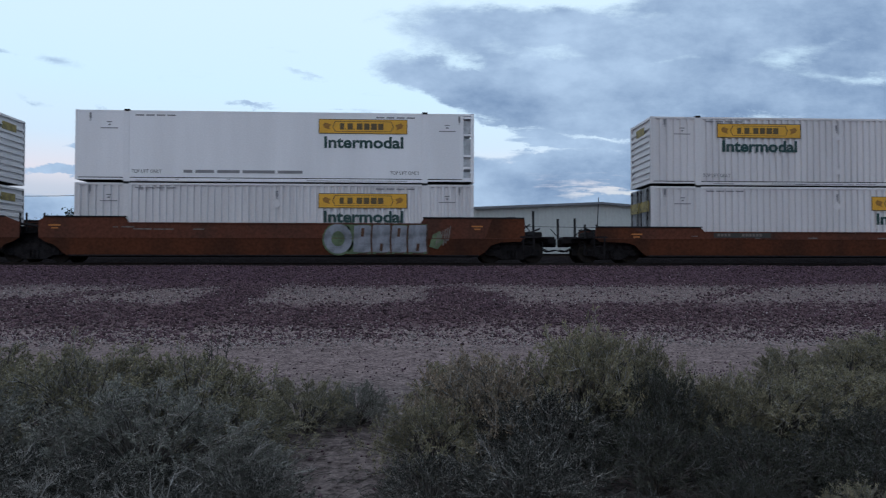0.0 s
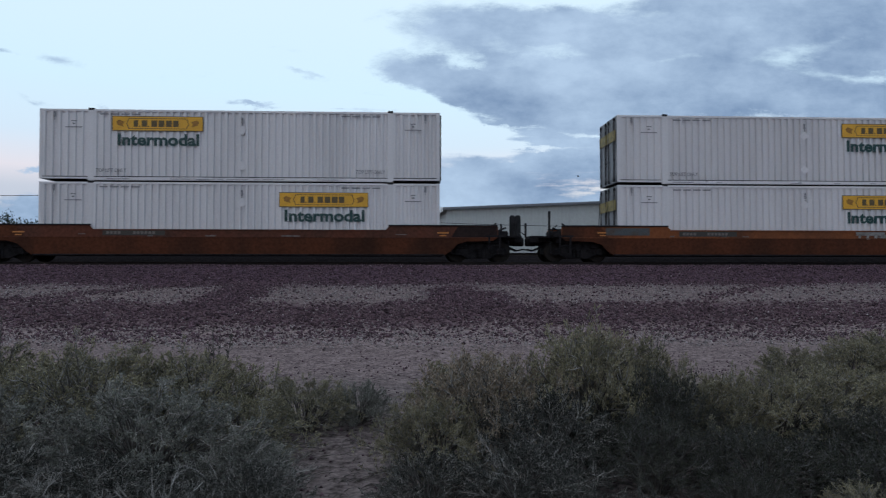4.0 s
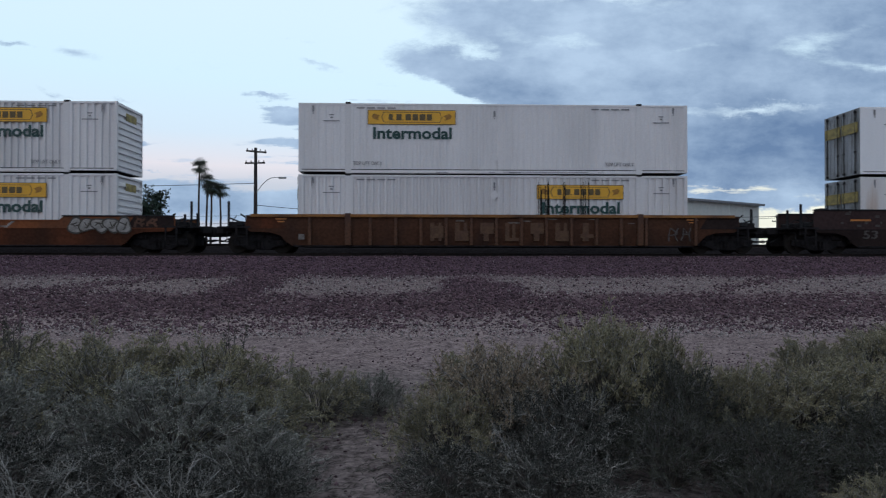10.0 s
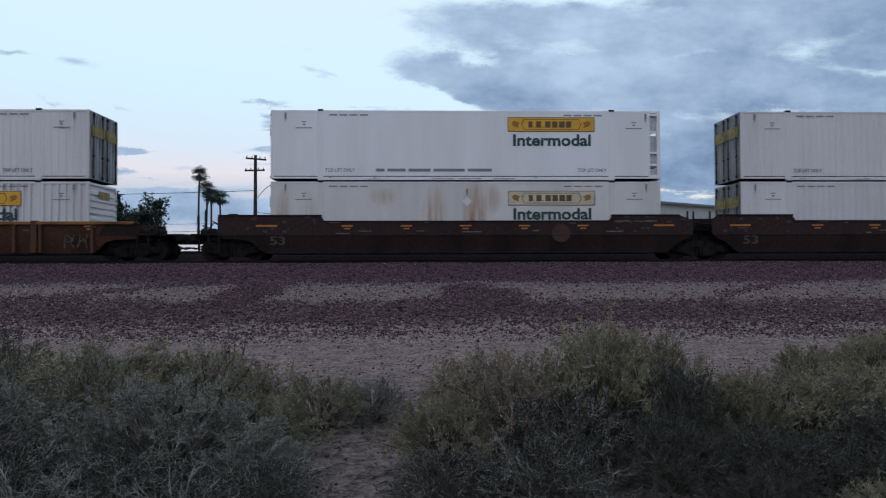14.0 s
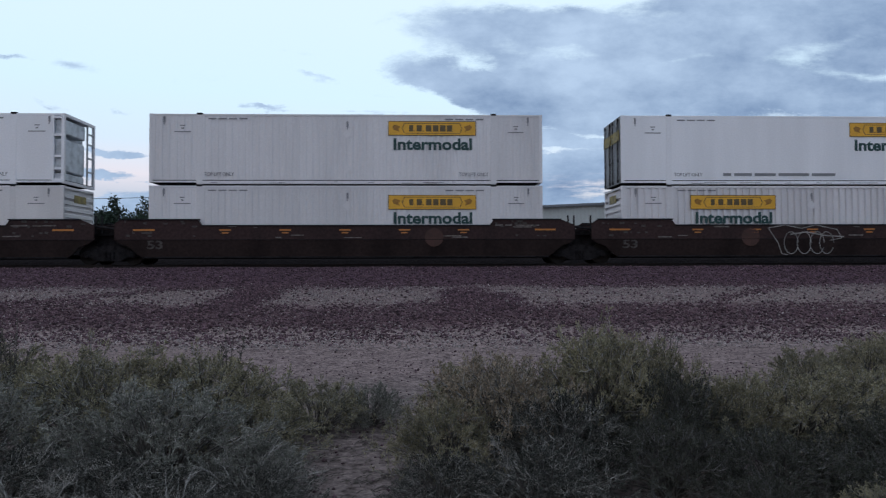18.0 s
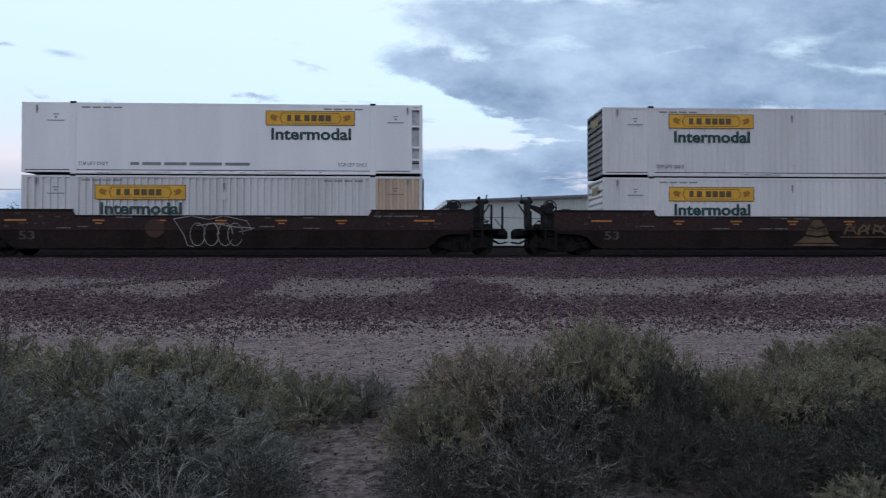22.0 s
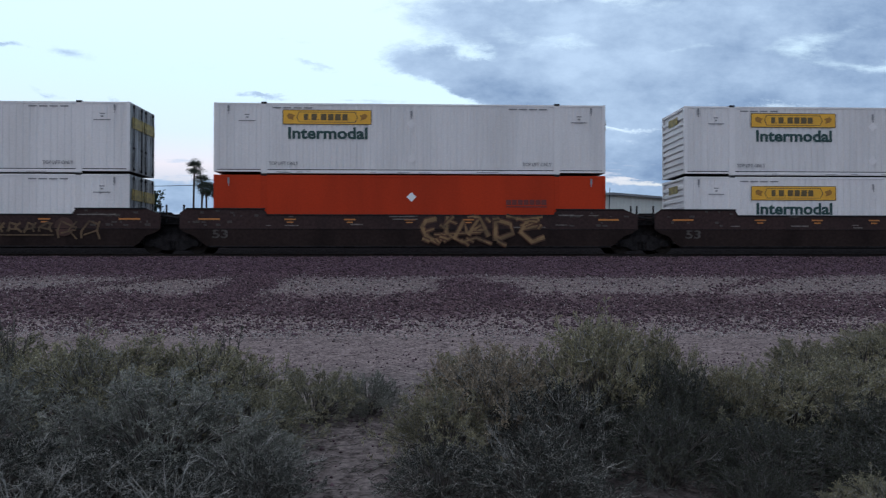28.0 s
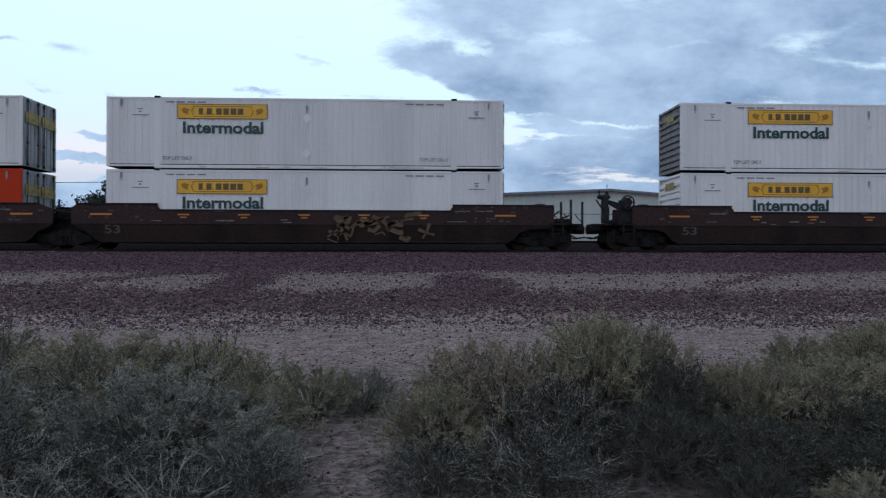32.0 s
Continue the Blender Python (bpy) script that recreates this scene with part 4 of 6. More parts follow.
def container(unit, upper, side="ribbed", logo=None, left="front", right="door", reefer=False, pale=False, stain=None, beige=False, grimy=False):
    names = {"ribbed": "ribbed white", "fine": "finely ribbed white", "smooth": "smooth-sided white", "stained": "rust-streaked white", "orange": "plain orange"}
    lab = names[side] + (" refrigerated" if reefer else "") + " shipping container " + ("stacked on another" if upper else "sitting in a well car")
    if beige:
        lab = "ribbed white shipping container with a beige end panel"
    if stain:
        lab = "ribbed white shipping container with dark streaks over its logo"
    c = tagged(new("shipping_container"), lab, "container", "containers on the train")
    z = RAIL + 0.31 + (TALL if upper else 0)
    c.location = (STARTS[unit], FACE, z)
    moving.append(c)
    g = lambda nm: BOX[side, nm]
    at = lambda x, y, zz, rz=0: pose(x, y, zz, 0, 0, rz)
    for nm, title in (("end_l", "wall_panel"), ("mid", "wall_panel"), ("end_r", "wall_panel"), ("top_rail", "top_rail"), ("bottom_rail", "bottom_rail"), ("seam", "seam"), ("roof", "roof"), ("floor", "underside"), ("far", "back_wall")):
        data = g(nm)
        if reefer and nm == "far":
            data = BOX["reefer_far"]
        if reefer and nm == "end_r":
            part(title, BOX["reefer_end"], c)
            part("corner_frame", BOX["reefer_frame"], c, "open white corner frame")
            continue
        if beige and nm == "end_r":
            data = data.copy()
            data.materials[0] = BEIGE
            part(title, data, c, "beige repainted panel")
            continue
        part(title, data, c)
    for x in (POST, LEN - POST):
        part("lift_post", g("post"), c, at=at(x, 0, 0))
        part("lift_casting", BOX["lift_casting"], c, "black steel lifting casting", at=at(x, 0, TALL - 0.03))
    for x in (0.065, LEN - 0.065):
        part("corner_post", g("corner"), c, at=at(x, 0, 0))
    for x, how, turn in ((0.0, left, 0), (LEN, right, 180)):
        y = DEEP if turn else 0
        if how == "front":
            wall_, rib_ = g("front"), g("front_rib")
            if grimy and not turn:
                wall_, rib_ = wall_.copy(), rib_.copy()
                wall_.materials[0] = rib_.materials[0] = DIRTY_END
            w = part("front_wall", wall_, c, "dirty grey ribbed end wall" if grimy and not turn else "", at=at(x, y, 0, turn))
            for k in range(9):
                part("front_rib", rib_, w, at=pose(0, 0, 0.30 + 0.265 * k))
            if side != "orange":
                part("front_sign", BOX["front_sign"], w)
        elif how == "door":
            w = part("door_frame", BOX["door_frame"], c, at=at(x, y, 0, turn))
            for k in (0, 1):
                d = part("door_leaf", BOX["door"], c, at=at(x, y, 0.12, turn) @ pose(0, 0.08 + 1.215 * k, 0))
                part("door_sign", BOX["door_sign"], d)
                for yy in (0.22, 0.98):
                    part("lock_rod", BOX["rod"], d, at=at(0, yy, 0))
        else:
            unit_end(c, x, y, turn)
    if logo is not None:
        zt = TALL - (0.91 if upper else 1.02)
        p = part("logo_panel", BOX["pale_panel" if pale else "panel"], c, "faded cream panel with dark bars" if pale else "yellow panel with dark bars", at=at(logo, -0.004, zt))
        part("rim", BOX["rim"], p)
        part("cartouche", BOX["cartouche"], p)
        for k in range(8):
            part("letter_bar", BOX["bar", k], p)
        for k in (1, -1):
            part("scroll_mark", BOX["scroll", k], p)
        part("word", BOX["word"], c, "dark green word Intermodal", at=at(logo + 0.22, -0.008, zt - 0.60))
    if side != "orange":
        part("inscription", BOX["lift"], c, at=at(POST + 0.2, -0.004, 0.36))
        part("inscription", BOX["lift"], c, at=at(LEN - POST - 1.42, -0.004, 0.36))
        part("code_bar", BOX["code"], c, at=at(POST + 0.35, -0.004, TALL - 0.26))
        part("code_bar", BOX["code"], c, at=at(LEN - POST - 2.0, -0.004, TALL - 0.26))
        for x in (1.35, LEN - 1.1):
            part("marking_bar", BOX["placard"], c, at=at(x, -0.004, TALL - 0.62))
        if not reefer:
            part("diamond_placard", BOX["diamond"], c, at=at(LEN / 2, -0.004, TALL - 0.85))
            part("diamond_placard", BOX["diamond"], c, at=at(LEN / 2, -0.004, 0.65))
            part("vent_fitting", BOX["mark"], c, at=at(LEN / 2, -0.004, TALL - 0.45))
    wear = random.Random(ord(unit) * 2 + upper)
    for k in range(9):
        part("scuff", wear.choice(BOX["scuff"]), c, at=at(POST + 0.3 + wear.uniform(0, LEN - 2 * POST - 1.6), -0.004, 0))
    for x in (0.6, LEN - 0.6):
        part("vent_fitting", BOX["mark"], c, at=at(x, -0.004, TALL - 0.27))
    if reefer:
        part("inscription", BOX["long_code"], c, at=at(4.3, -0.004, 0.38))
    return c


def unit_end(c, x, y, turn):
    """The cooling unit's end: an open frame of posts and rungs before a dark machine."""
    sh = Shape()
    for yy in (0.06, DEEP - 0.06):
        sh.box(-0.01, 0.09, yy - 0.06, yy + 0.06, 0.05, TALL - 0.03, 0.01)
    sh.box(-0.01, 0.09, 0.12, DEEP - 0.12, TALL - 0.15, TALL - 0.03).box(-0.01, 0.09, 0.12, DEEP - 0.12, 0.05, 0.17)
    m = pose(x, y, 0, 0, 0, turn)
    part("end_frame", sh.mesh("end_frame", WHITE), c, "white open end frame", at=m)
    part("cooling_unit", Shape().box(0.5, 0.58, 0.1, DEEP - 0.1, 0.12, TALL - 0.1).box(0.08, 0.5, 0.75, DEEP - 0.12, 0.55, 1.9, 0.05).box(0.06, 0.5, 0.75, DEEP - 0.12, 2.1, TALL - 0.25, 0.04).box(0.1, 0.5, 0.75, DEEP - 0.12, 0.15, 0.5, 0.03).mesh("cooling_unit", BLUE_GREY), c, "grey refrigeration machine", at=m)
    sh = Shape()
    for zz in (0.75, 1.35, 1.95, 2.4):
        sh.box(0.0, 0.06, 0.12, 0.62, zz, zz + 0.06)
    sh.box(0.0, 0.06, 0.6, 0.66, 0.17, TALL - 0.15)
    part("ladder", sh.mesh("ladder", GALV), c, at=m)


def build_loads():
    reef = dict(side="smooth", reefer=True, right="unit")
    container("A", True, "ribbed", 9.72, right="front")
    container("A", False, "ribbed", 9.72, right="front")
    container("B", True, logo=9.73, left="door", **reef)
    container("B", False, "ribbed", 9.73, left="front", right="front")
    container("C", True, "ribbed", 2.86, "front", "door")
    container("C", False, "ribbed", 9.55, "door", "front")
    container("D", True, "ribbed", 9.68, "door", "front")
    container("D", False, "ribbed", 9.68, "door", "front")
    container("E", True, "fine", 2.83, "front", "door")
    e = container("E", False, "ribbed", 9.80, "door", "front", stain="dark")
    rng = random.Random(5)
    for k in range(15):
        x = 9.85 + rng.choice((0.0, 0.0, 0.9, 1.7, 1.75, 0.1)) + rng.uniform(0, 0.45)
        z1 = TALL - rng.uniform(0.2, 0.45)
        part("scorch_streak", Shape().prism([(0, 0), (0.03, 0), (0.035, z1 - rng.uniform(0.3, 0.9)), (0.0, z1 - 0.25)], -0.006, -0.001).mesh("scorch_streak", SOOT), e, at=pose(x, -0.026, 0.3))
    container("F", True, logo=9.74, left="door", **reef)
    container("F", False, "stained", 9.74, "door", "front", pale=True)
    container("G", True, "fine", 9.72, "door", "front")
    container("G", False, "fine", 9.72, "door", "front")
    container("H", True, logo=9.72, left="door", **reef)
    container("H", False, "ribbed", 2.90, "front", "door", beige=True)
    container("I", True, "fine", 2.78, "front", "door", grimy=True)
    container("I", False, "fine", 2.78, "front", "door")
    container("J", True, "fine", 2.79, "front", "door")
    j = container("J", False, "orange", None, "front", "door")
    part("diamond_placard", BOX["white_diamond"], j, "white diamond placard", at=pose(LEN / 2, -0.004, 2.02))
    bar = Shape().box(0, 0.21, -0.006, 0, 0, 0.22).mesh("letter_bar", RED_INK)
    for k in range(7):
        part("letter_bar", bar, j, at=pose(11.95 + 0.245 * k, -0.004, 1.70))
    part("underline", Shape().box(0, 1.7, -0.006, 0, 0, 0.05).mesh("underline", RED_INK), j, at=pose(11.95, -0.004, 1.60))
    container("K", True, "fine", 2.83, "front", "door")
    container("K", False, "fine", 2.83, "front", "door")
    container("L", True, "fine", 2.86, "front", "door", grimy=True)
    container("L", False, "fine", 2.86, "front", "door")


build_loads()

# well cars: kind, coupled or joined at the left and right end
CARS = {"A": ("tall", "coupled", "joined"), "B": ("tall", "joined", "coupled"), "C": ("dark", "coupled", "coupled"), "D": ("orange", "coupled", "coupled"),
        "E": ("rust", "coupled", "coupled"), "F": ("brown", "coupled", "joined"), "G": ("brown", "joined", "joined"), "H": ("brown", "joined", "coupled"),
        "I": ("brown", "coupled", "joined"), "J": ("brown", "joined", "joined"), "K": ("brown", "joined", "coupled"), "L": ("brown", "coupled", "coupled")}
SILL = {"orange": 1.32, "dark": 1.30, "rust": 1.50, "brown": 1.59, "tall": 1.60}
PAINT = {"tall": ORANGE_DARK, "orange": ORANGE_CAR, "dark": ORANGE_DARK, "rust": RUST_CAR, "brown": BROWN_CAR}
wheelsets = []


def bogie_meshes():
    sh = Shape()
    frame_ = [(-1.15, 0.36), (-1.0, 0.27), (-0.78, 0.30), (-0.42, 0.14), (0.42, 0.14), (0.78, 0.30), (1.0, 0.27), (1.15, 0.36), (1.12, 0.56), (0.7, 0.62), (0.45, 0.78), (-0.45, 0.78), (-0.7, 0.62), (-1.12, 0.56)]
    for y in (-1.06, 0.94):
        sh.prism(frame_, y, y + 0.12)
        for x in (-0.9, 0.9):
            sh.lathe_y(x, 0.42, [(y - 0.06, 0.10), (y - 0.04, 0.14), (y + 0.16, 0.14), (y + 0.18, 0.10)], 12)
        for x in (-0.16, 0.0, 0.16):
            sh.tube((x, y + 0.06 - 0.08, 0.2), (x, y + 0.06 - 0.08, 0.5), 0.06, n=8)
    sh.box(-0.2, 0.2, -0.95, 0.95, 0.45, 0.72, 0.03).tube((0, 0, 0.7), (0, 0, 0.92), 0.25, n=14)
    ax = Shape()
    prof = [(-0.83, 0.30), (-0.825, 0.42), (-0.72, 0.425), (-0.71, 0.45), (-0.69, 0.45), (-0.685, 0.36), (-0.72, 0.30), (-0.72, 0.16), (-0.66, 0.08), (0.66, 0.08), (0.72, 0.16), (0.72, 0.30), (0.685, 0.36), (0.69, 0.45), (0.71, 0.45), (0.72, 0.425), (0.825, 0.42), (0.83, 0.30)]
    ax.lathe_y(0, 0, prof, 24)
    for k in range(5):
        w = 2 * math.pi * k / 5
        for s in (-1, 1):
            ax.lathe_y(0.22 * math.cos(w), 0.22 * math.sin(w), [(s * 0.835 - 0.01, 0.04), (s * 0.835 + 0.01, 0.04)], 8)
    return sh.mesh("side_frame", SOOT), ax.mesh("wheelset", WHEEL)


BOGIE, AXLE = bogie_meshes()


def add_bogie(car, x):
    b = part("bogie", BOGIE, car, "grimy three-piece freight bogie", at=pose(x, 0, 0))
    for dx in (-0.9, 0.9):
        w = part("wheelset", AXLE, b, at=pose(dx, 0, 0.42))
        wheelsets.append((w, dx))


def end_profile(kind, how):
    """x outwards from the box's end, z over the rail: raised end of the side, its sloping underside."""
    out = (2.1 if kind in ("tall", "brown", "rust") else 2.4) if how == "coupled" else 1.3
    return out, {"tall": 1.83, "rust": 1.50, "brown": 1.81}.get(kind, 1.48)


def side_poly(kind, lh, rh):
    lo, base = SILL[kind], 0.28
    ol, hl = end_profile(kind, lh)
    orr, hr = end_profile(kind, rh)
    inn = 2.05
    # a joined end slopes down towards its neighbour
    left = [(-ol, hl - 0.16), (-ol + 0.24, hl)] if lh == "joined" else [(-ol, hl - 0.06), (-ol + 0.06, hl)]
    right = [(LEN + 0.75, hr), (LEN + orr, hr - 0.22)] if rh == "joined" else [(LEN + orr - 0.06, hr), (LEN + orr, hr - 0.06)]
    return [(-ol, 1.0), *left, (inn, hl), (inn + 0.16, lo), (LEN - inn - 0.16, lo), (LEN - inn, hr), *right, (LEN + orr, 1.0),
            (LEN + orr - 0.2, 0.87), (LEN + min(1.1, orr - 0.23), 0.84), (LEN + 0.72, 0.72), (LEN + 0.42, 0.42), (LEN + 0.2, base), (-0.2, base), (-0.42, 0.42), (-0.72, 0.72), (-min(1.1, ol - 0.23), 0.84), (-ol + 0.2, 0.87)]


def coupler_end(car, kind, x, s, brake):
    """Platform, coupler and gear beyond one end; s is -1 at the left end and 1 at the right."""
    paint = PAINT[kind]
    X = lambda d: x + s * d
    bx = lambda sh, a, b_, *r, **k: sh.box(min(X(a), X(b_)), max(X(a), X(b_)), *r, **k)
    sh = Shape()
    bx(sh, 0.9, 2.75, -1.15, 1.15, 0.98, 1.14, c=0.02)
    bx(sh, 2.7, 3.22, -0.75, 0.75, 0.86, 1.08, c=0.03)
    bx(sh, 2.72, 3.3, -1.2, -0.7, 1.02, 1.07)
    bx(sh, 1.9, 2.75, -1.48, 1.48, 1.02, 1.10)
    bx(sh, 0.15, 1.2, -1.42, 1.42, 1.2, 1.32)
    part("end_platform", sh.mesh("end_platform", SOOT), car, at=None)
    sh = Shape()
    bx(sh, 2.6, 3.25, -0.16, 0.16, 0.70, 0.98, c=0.03)
    bx(sh, 3.2, 3.68, -0.22, 0.12, 0.68, 1.04, c=0.05)
    bx(sh, 3.3, 3.6, 0.08, 0.24, 0.7, 0.96, c=0.04)
    part("coupler", sh.mesh("coupler", SOOT), car, "grimy cast steel knuckle coupler")
    # brake gear, with a solid dark infill added to block light between the wheels
    sh = Shape()
    bx(sh, 0.12, 2.92, -0.62, 0.62, 0.30, 1.0, c=0.04)
    bx(sh, 0.5, 2.55, -1.2, -0.62, 0.78, 1.0)
    bx(sh, 0.7, 1.15, -1.15, -0.85, 0.55, 0.82, c=0.05)
    bx(sh, 2.9, 3.55, -0.5, 0.5, 0.80, 1.12, c=0.04)
    bx(sh, 2.0, 2.85, -1.3, -0.4, 1.05, 1.28, c=0.05)
    part("brake_gear", sh.mesh("brake_gear", SOOT), car, "grimy brake rigging with a solid dark infill between the wheels")
    # upright posts of uneven height on the platform
    posts = {"brown": ((2.4, 1.98, -1.4), (2.88, 2.1, -1.1), (3.32, 2.0, -1.25)), "rust": ((2.7, 1.85, -1.3),)}.get(kind, ((2.48, 2.15, -1.3), (3.6, 1.86, -0.9)) if kind == "tall" else ((2.6, 1.6, -0.9), (3.6, 1.62, -1.1)) if kind == "dark" else ((2.6, 1.6, -0.9), (3.0, 2.1, -1.3), (3.18, 1.62, -1.1)))
    if s < 0:
        posts = {"brown": ((2.6, 2.06, -1.4), (3.0, 1.83, -1.1)), "dark": ((3.2, 1.86, -1.2), (2.8, 1.6, -1.3))}.get(kind, ((2.85, 2.12, -1.2),))
    for d, top, y in posts:
        sh = Shape().box(X(d) - 0.045, X(d) + 0.045, y, y + 0.07, 1.0, top, 0.01)
        sh.tube((X(d), y + 0.05, 1.1), (X(d - 0.32), y + 0.05, 1.08 + (top - 1.08) * 0.45), 0.02, n=6)
        part("grab_post", sh.mesh("grab_post", BLACK), car)
    # clutter on the deck: a valve, a folded lever and a pipe elbow
    sh = Shape()
    bx(sh, 1.35, 1.75, -1.3, -0.9, 1.3, 1.9 if kind in ("brown", "tall") else 1.5, c=0.04)
    bx(sh, 2.2, 2.5, -1.36, -1.1, 1.1, 1.3, c=0.04)
    sh.tube((X(2.1), -1.3, 1.15), (X(2.75), -1.3, 1.42), 0.035, n=7)
    sh.tube((X(1.9), -1.25, 1.28), (X(2.35), -1.25, 1.6), 0.03, n=7)
    part("deck_valve", sh.mesh("deck_valve", BLACK), car)
    if kind != "brown":
        # the grimy outer plate of the side
        o, hh = end_profile(kind, "coupled")
        for y in (-1.468, 1.462):
            sh = Shape().prism([(X(0.45), 1.0), (X(0.75), hh - 0.03), (X(o - 0.04), hh - 0.03), (X(o - 0.02), 1.0)], y, y + 0.006)
            part("end_plate", sh.mesh("end_plate", SHADED_GRIME_BROWN if s > 0 and kind != "tall" else SHADED_GRIME_ORANGE), car, "grime-blackened end plate")
    if kind == "dark" and s > 0:
        sh = Shape()
        for d in (3.06, 3.28):
            sh.tube((X(d), -1.0, 1.05), (X(d), -1.0, 1.88), 0.13, n=12).tube((X(d), -1.0, 1.88), (X(d), -1.0, 1.95), 0.13, 0.07, n=12)
        bx(sh, 2.95, 3.4, -1.1, -0.9, 1.3, 1.36)
        part("air_cylinder", sh.mesh("air_cylinder", BLACK), car, "pair of upright black air cylinders")
    sh = Shape()
    for y in (-0.3, 0.3):
        pts = [(X(2.75), y, 0.95), (X(3.05), y, 0.62), (X(3.35), y, 0.48), (X(3.66), y, 0.55)]
        for a, b_ in zip(pts, pts[1:]):
            sh.tube(a, b_, 0.03, n=7)
    sh.tube((X(2.85), -1.4, 0.86), (X(2.85), 0.1, 0.92), 0.018, n=6)
    sh.tube((X(2.85), -1.4, 0.86), (X(2.85), -1.42, 0.55), 0.018, n=6)
    part("brake_hose", sh.mesh("brake_hose", BLACK), car, "black rubber air hose and lever")
    sh = Shape()
    bx(sh, 2.0, 2.5, -1.5, -1.3, 0.32, 0.36)
    bx(sh, 2.0, 2.06, -1.5, -1.44, 0.34, 1.05)
    bx(sh, 2.44, 2.5, -1.5, -1.44, 0.34, 1.05)
    bx(sh, 2.0, 2.5, -1.5, -1.42, 0.66, 0.70)
    part("step", sh.mesh("step", SOOT), car)
    if brake:
        # brake stand with its wheel, and a bulky valve group leaning against it
        hub, g = (1.3, -0.1) if s > 0 else (2.25, 0.62)
        sh = Shape()
        bx(sh, 2.0, 2.35, -1.25, -0.75, 1.1, 1.62, c=0.03)
        sh.prism([(X(1.6), 1.42), (X(2.3), 1.5), (X(2.62 + g), 2.06), (X(2.5 + g), 2.12), (X(1.75), 1.72)], -1.2, -1.05)
        bx(sh, 2.42 + g, 2.66 + g, -1.25, -0.95, 1.1, 2.26, c=0.03)
        bx(sh, 2.3 + g, 2.85 + g, -1.2, -1.0, 2.12, 2.3, c=0.06)
        sh.prism([(X(2.3 + g), 2.2), (X(2.42 + g), 2.42), (X(2.52 + g), 2.42), (X(2.5 + g), 2.2)], -1.15, -1.05)
        sh.tube((X(2.5 + g), -1.1, 1.5), (X(2.9 + g), -1.1, 2.1), 0.035, n=7).tube((X(2.75 + g), -1.1, 2.25), (X(2.78 + g), -1.1, 2.5), 0.03, n=7)
        part("brake_stand", sh.mesh("brake_stand", BLACK), car, "black handbrake stand")
        sh = Shape()
        r = 0.27
        for k in range(16):
            a, b_ = 2 * math.pi * k / 16, 2 * math.pi * (k + 1) / 16
            sh.tube((X(hub) + r * math.cos(a), -1.34, 1.98 + r * math.sin(a)), (X(hub) + r * math.cos(b_), -1.34, 1.98 + r * math.sin(b_)), 0.03, n=6)
        for k in range(6):
            a = 2 * math.pi * k / 6
            sh.tube((X(hub), -1.3, 1.98), (X(hub) + r * math.cos(a), -1.34, 1.98 + r * math.sin(a)), 0.03, n=6)
        sh.tube((X(hub), -1.33, 1.98), (X(hub), -1.0, 1.98), 0.2, n=12)
        sh.box(X(hub) - 0.1, X(hub) + 0.1, -1.2, -1.0, 1.7, 1.98)
        part("brake_wheel", sh.mesh("brake_wheel", BLACK), car, "black spoked handbrake wheel")


def sprayed(car, marks, x, z, material, label, proud=0.0):
    """Sprayed strokes on the side, each a bent ribbon of paint; marks is a list of strokes (points, width)."""
    sh = Shape()
    for layer, (pts, w) in enumerate(marks):
        P = [Vector((px, -0.0015 * layer, pz)) for px, pz in pts]
        L_, R_ = [], []
        for i, p in enumerate(P):
            d = (P[min(i + 1, len(P) - 1)] - P[max(i - 1, 0)]).normalized()
            n = Vector((-d.z, 0, d.x)) * (w / 2)
            L_.append(p + n)
            R_.append(p - n)
        k = len(P)
        sh.add([q[:] for q in L_ + R_], [(i, i + 1, i + 1 + k, i + k) for i in range(k - 1)])
    part("graffiti", sh.mesh("graffiti", material), car, label, at=pose(x, -1.482 + proud, z))


def letters(n, w, h, seed, weight=0.16):
    """Wild strokes in n groups, like sprayed letters nobody can read."""
    rng = random.Random(seed)
    out = []
    for k in range(n):
        x = k * w
        a = [(x + 0.1 * w, h * rng.uniform(0, 0.15)), (x + rng.uniform(0.0, 0.3) * w, h * 0.5), (x + rng.uniform(0.2, 0.6) * w, h), (x + rng.uniform(0.6, 0.9) * w, h * rng.uniform(0.6, 0.95))]
        b_ = [(x + 0.9 * w, h), (x + rng.uniform(0.5, 0.8) * w, h * 0.55), (x + rng.uniform(0.7, 1.0) * w, h * 0.1)]
        c = [(x + 0.2 * w, h * rng.uniform(0.3, 0.6)), (x + 0.85 * w, h * rng.uniform(0.3, 0.6))]
        out += [(a, weight), (b_, weight * rng.uniform(0.7, 1.1)), (c, weight * 0.7)]
    return out


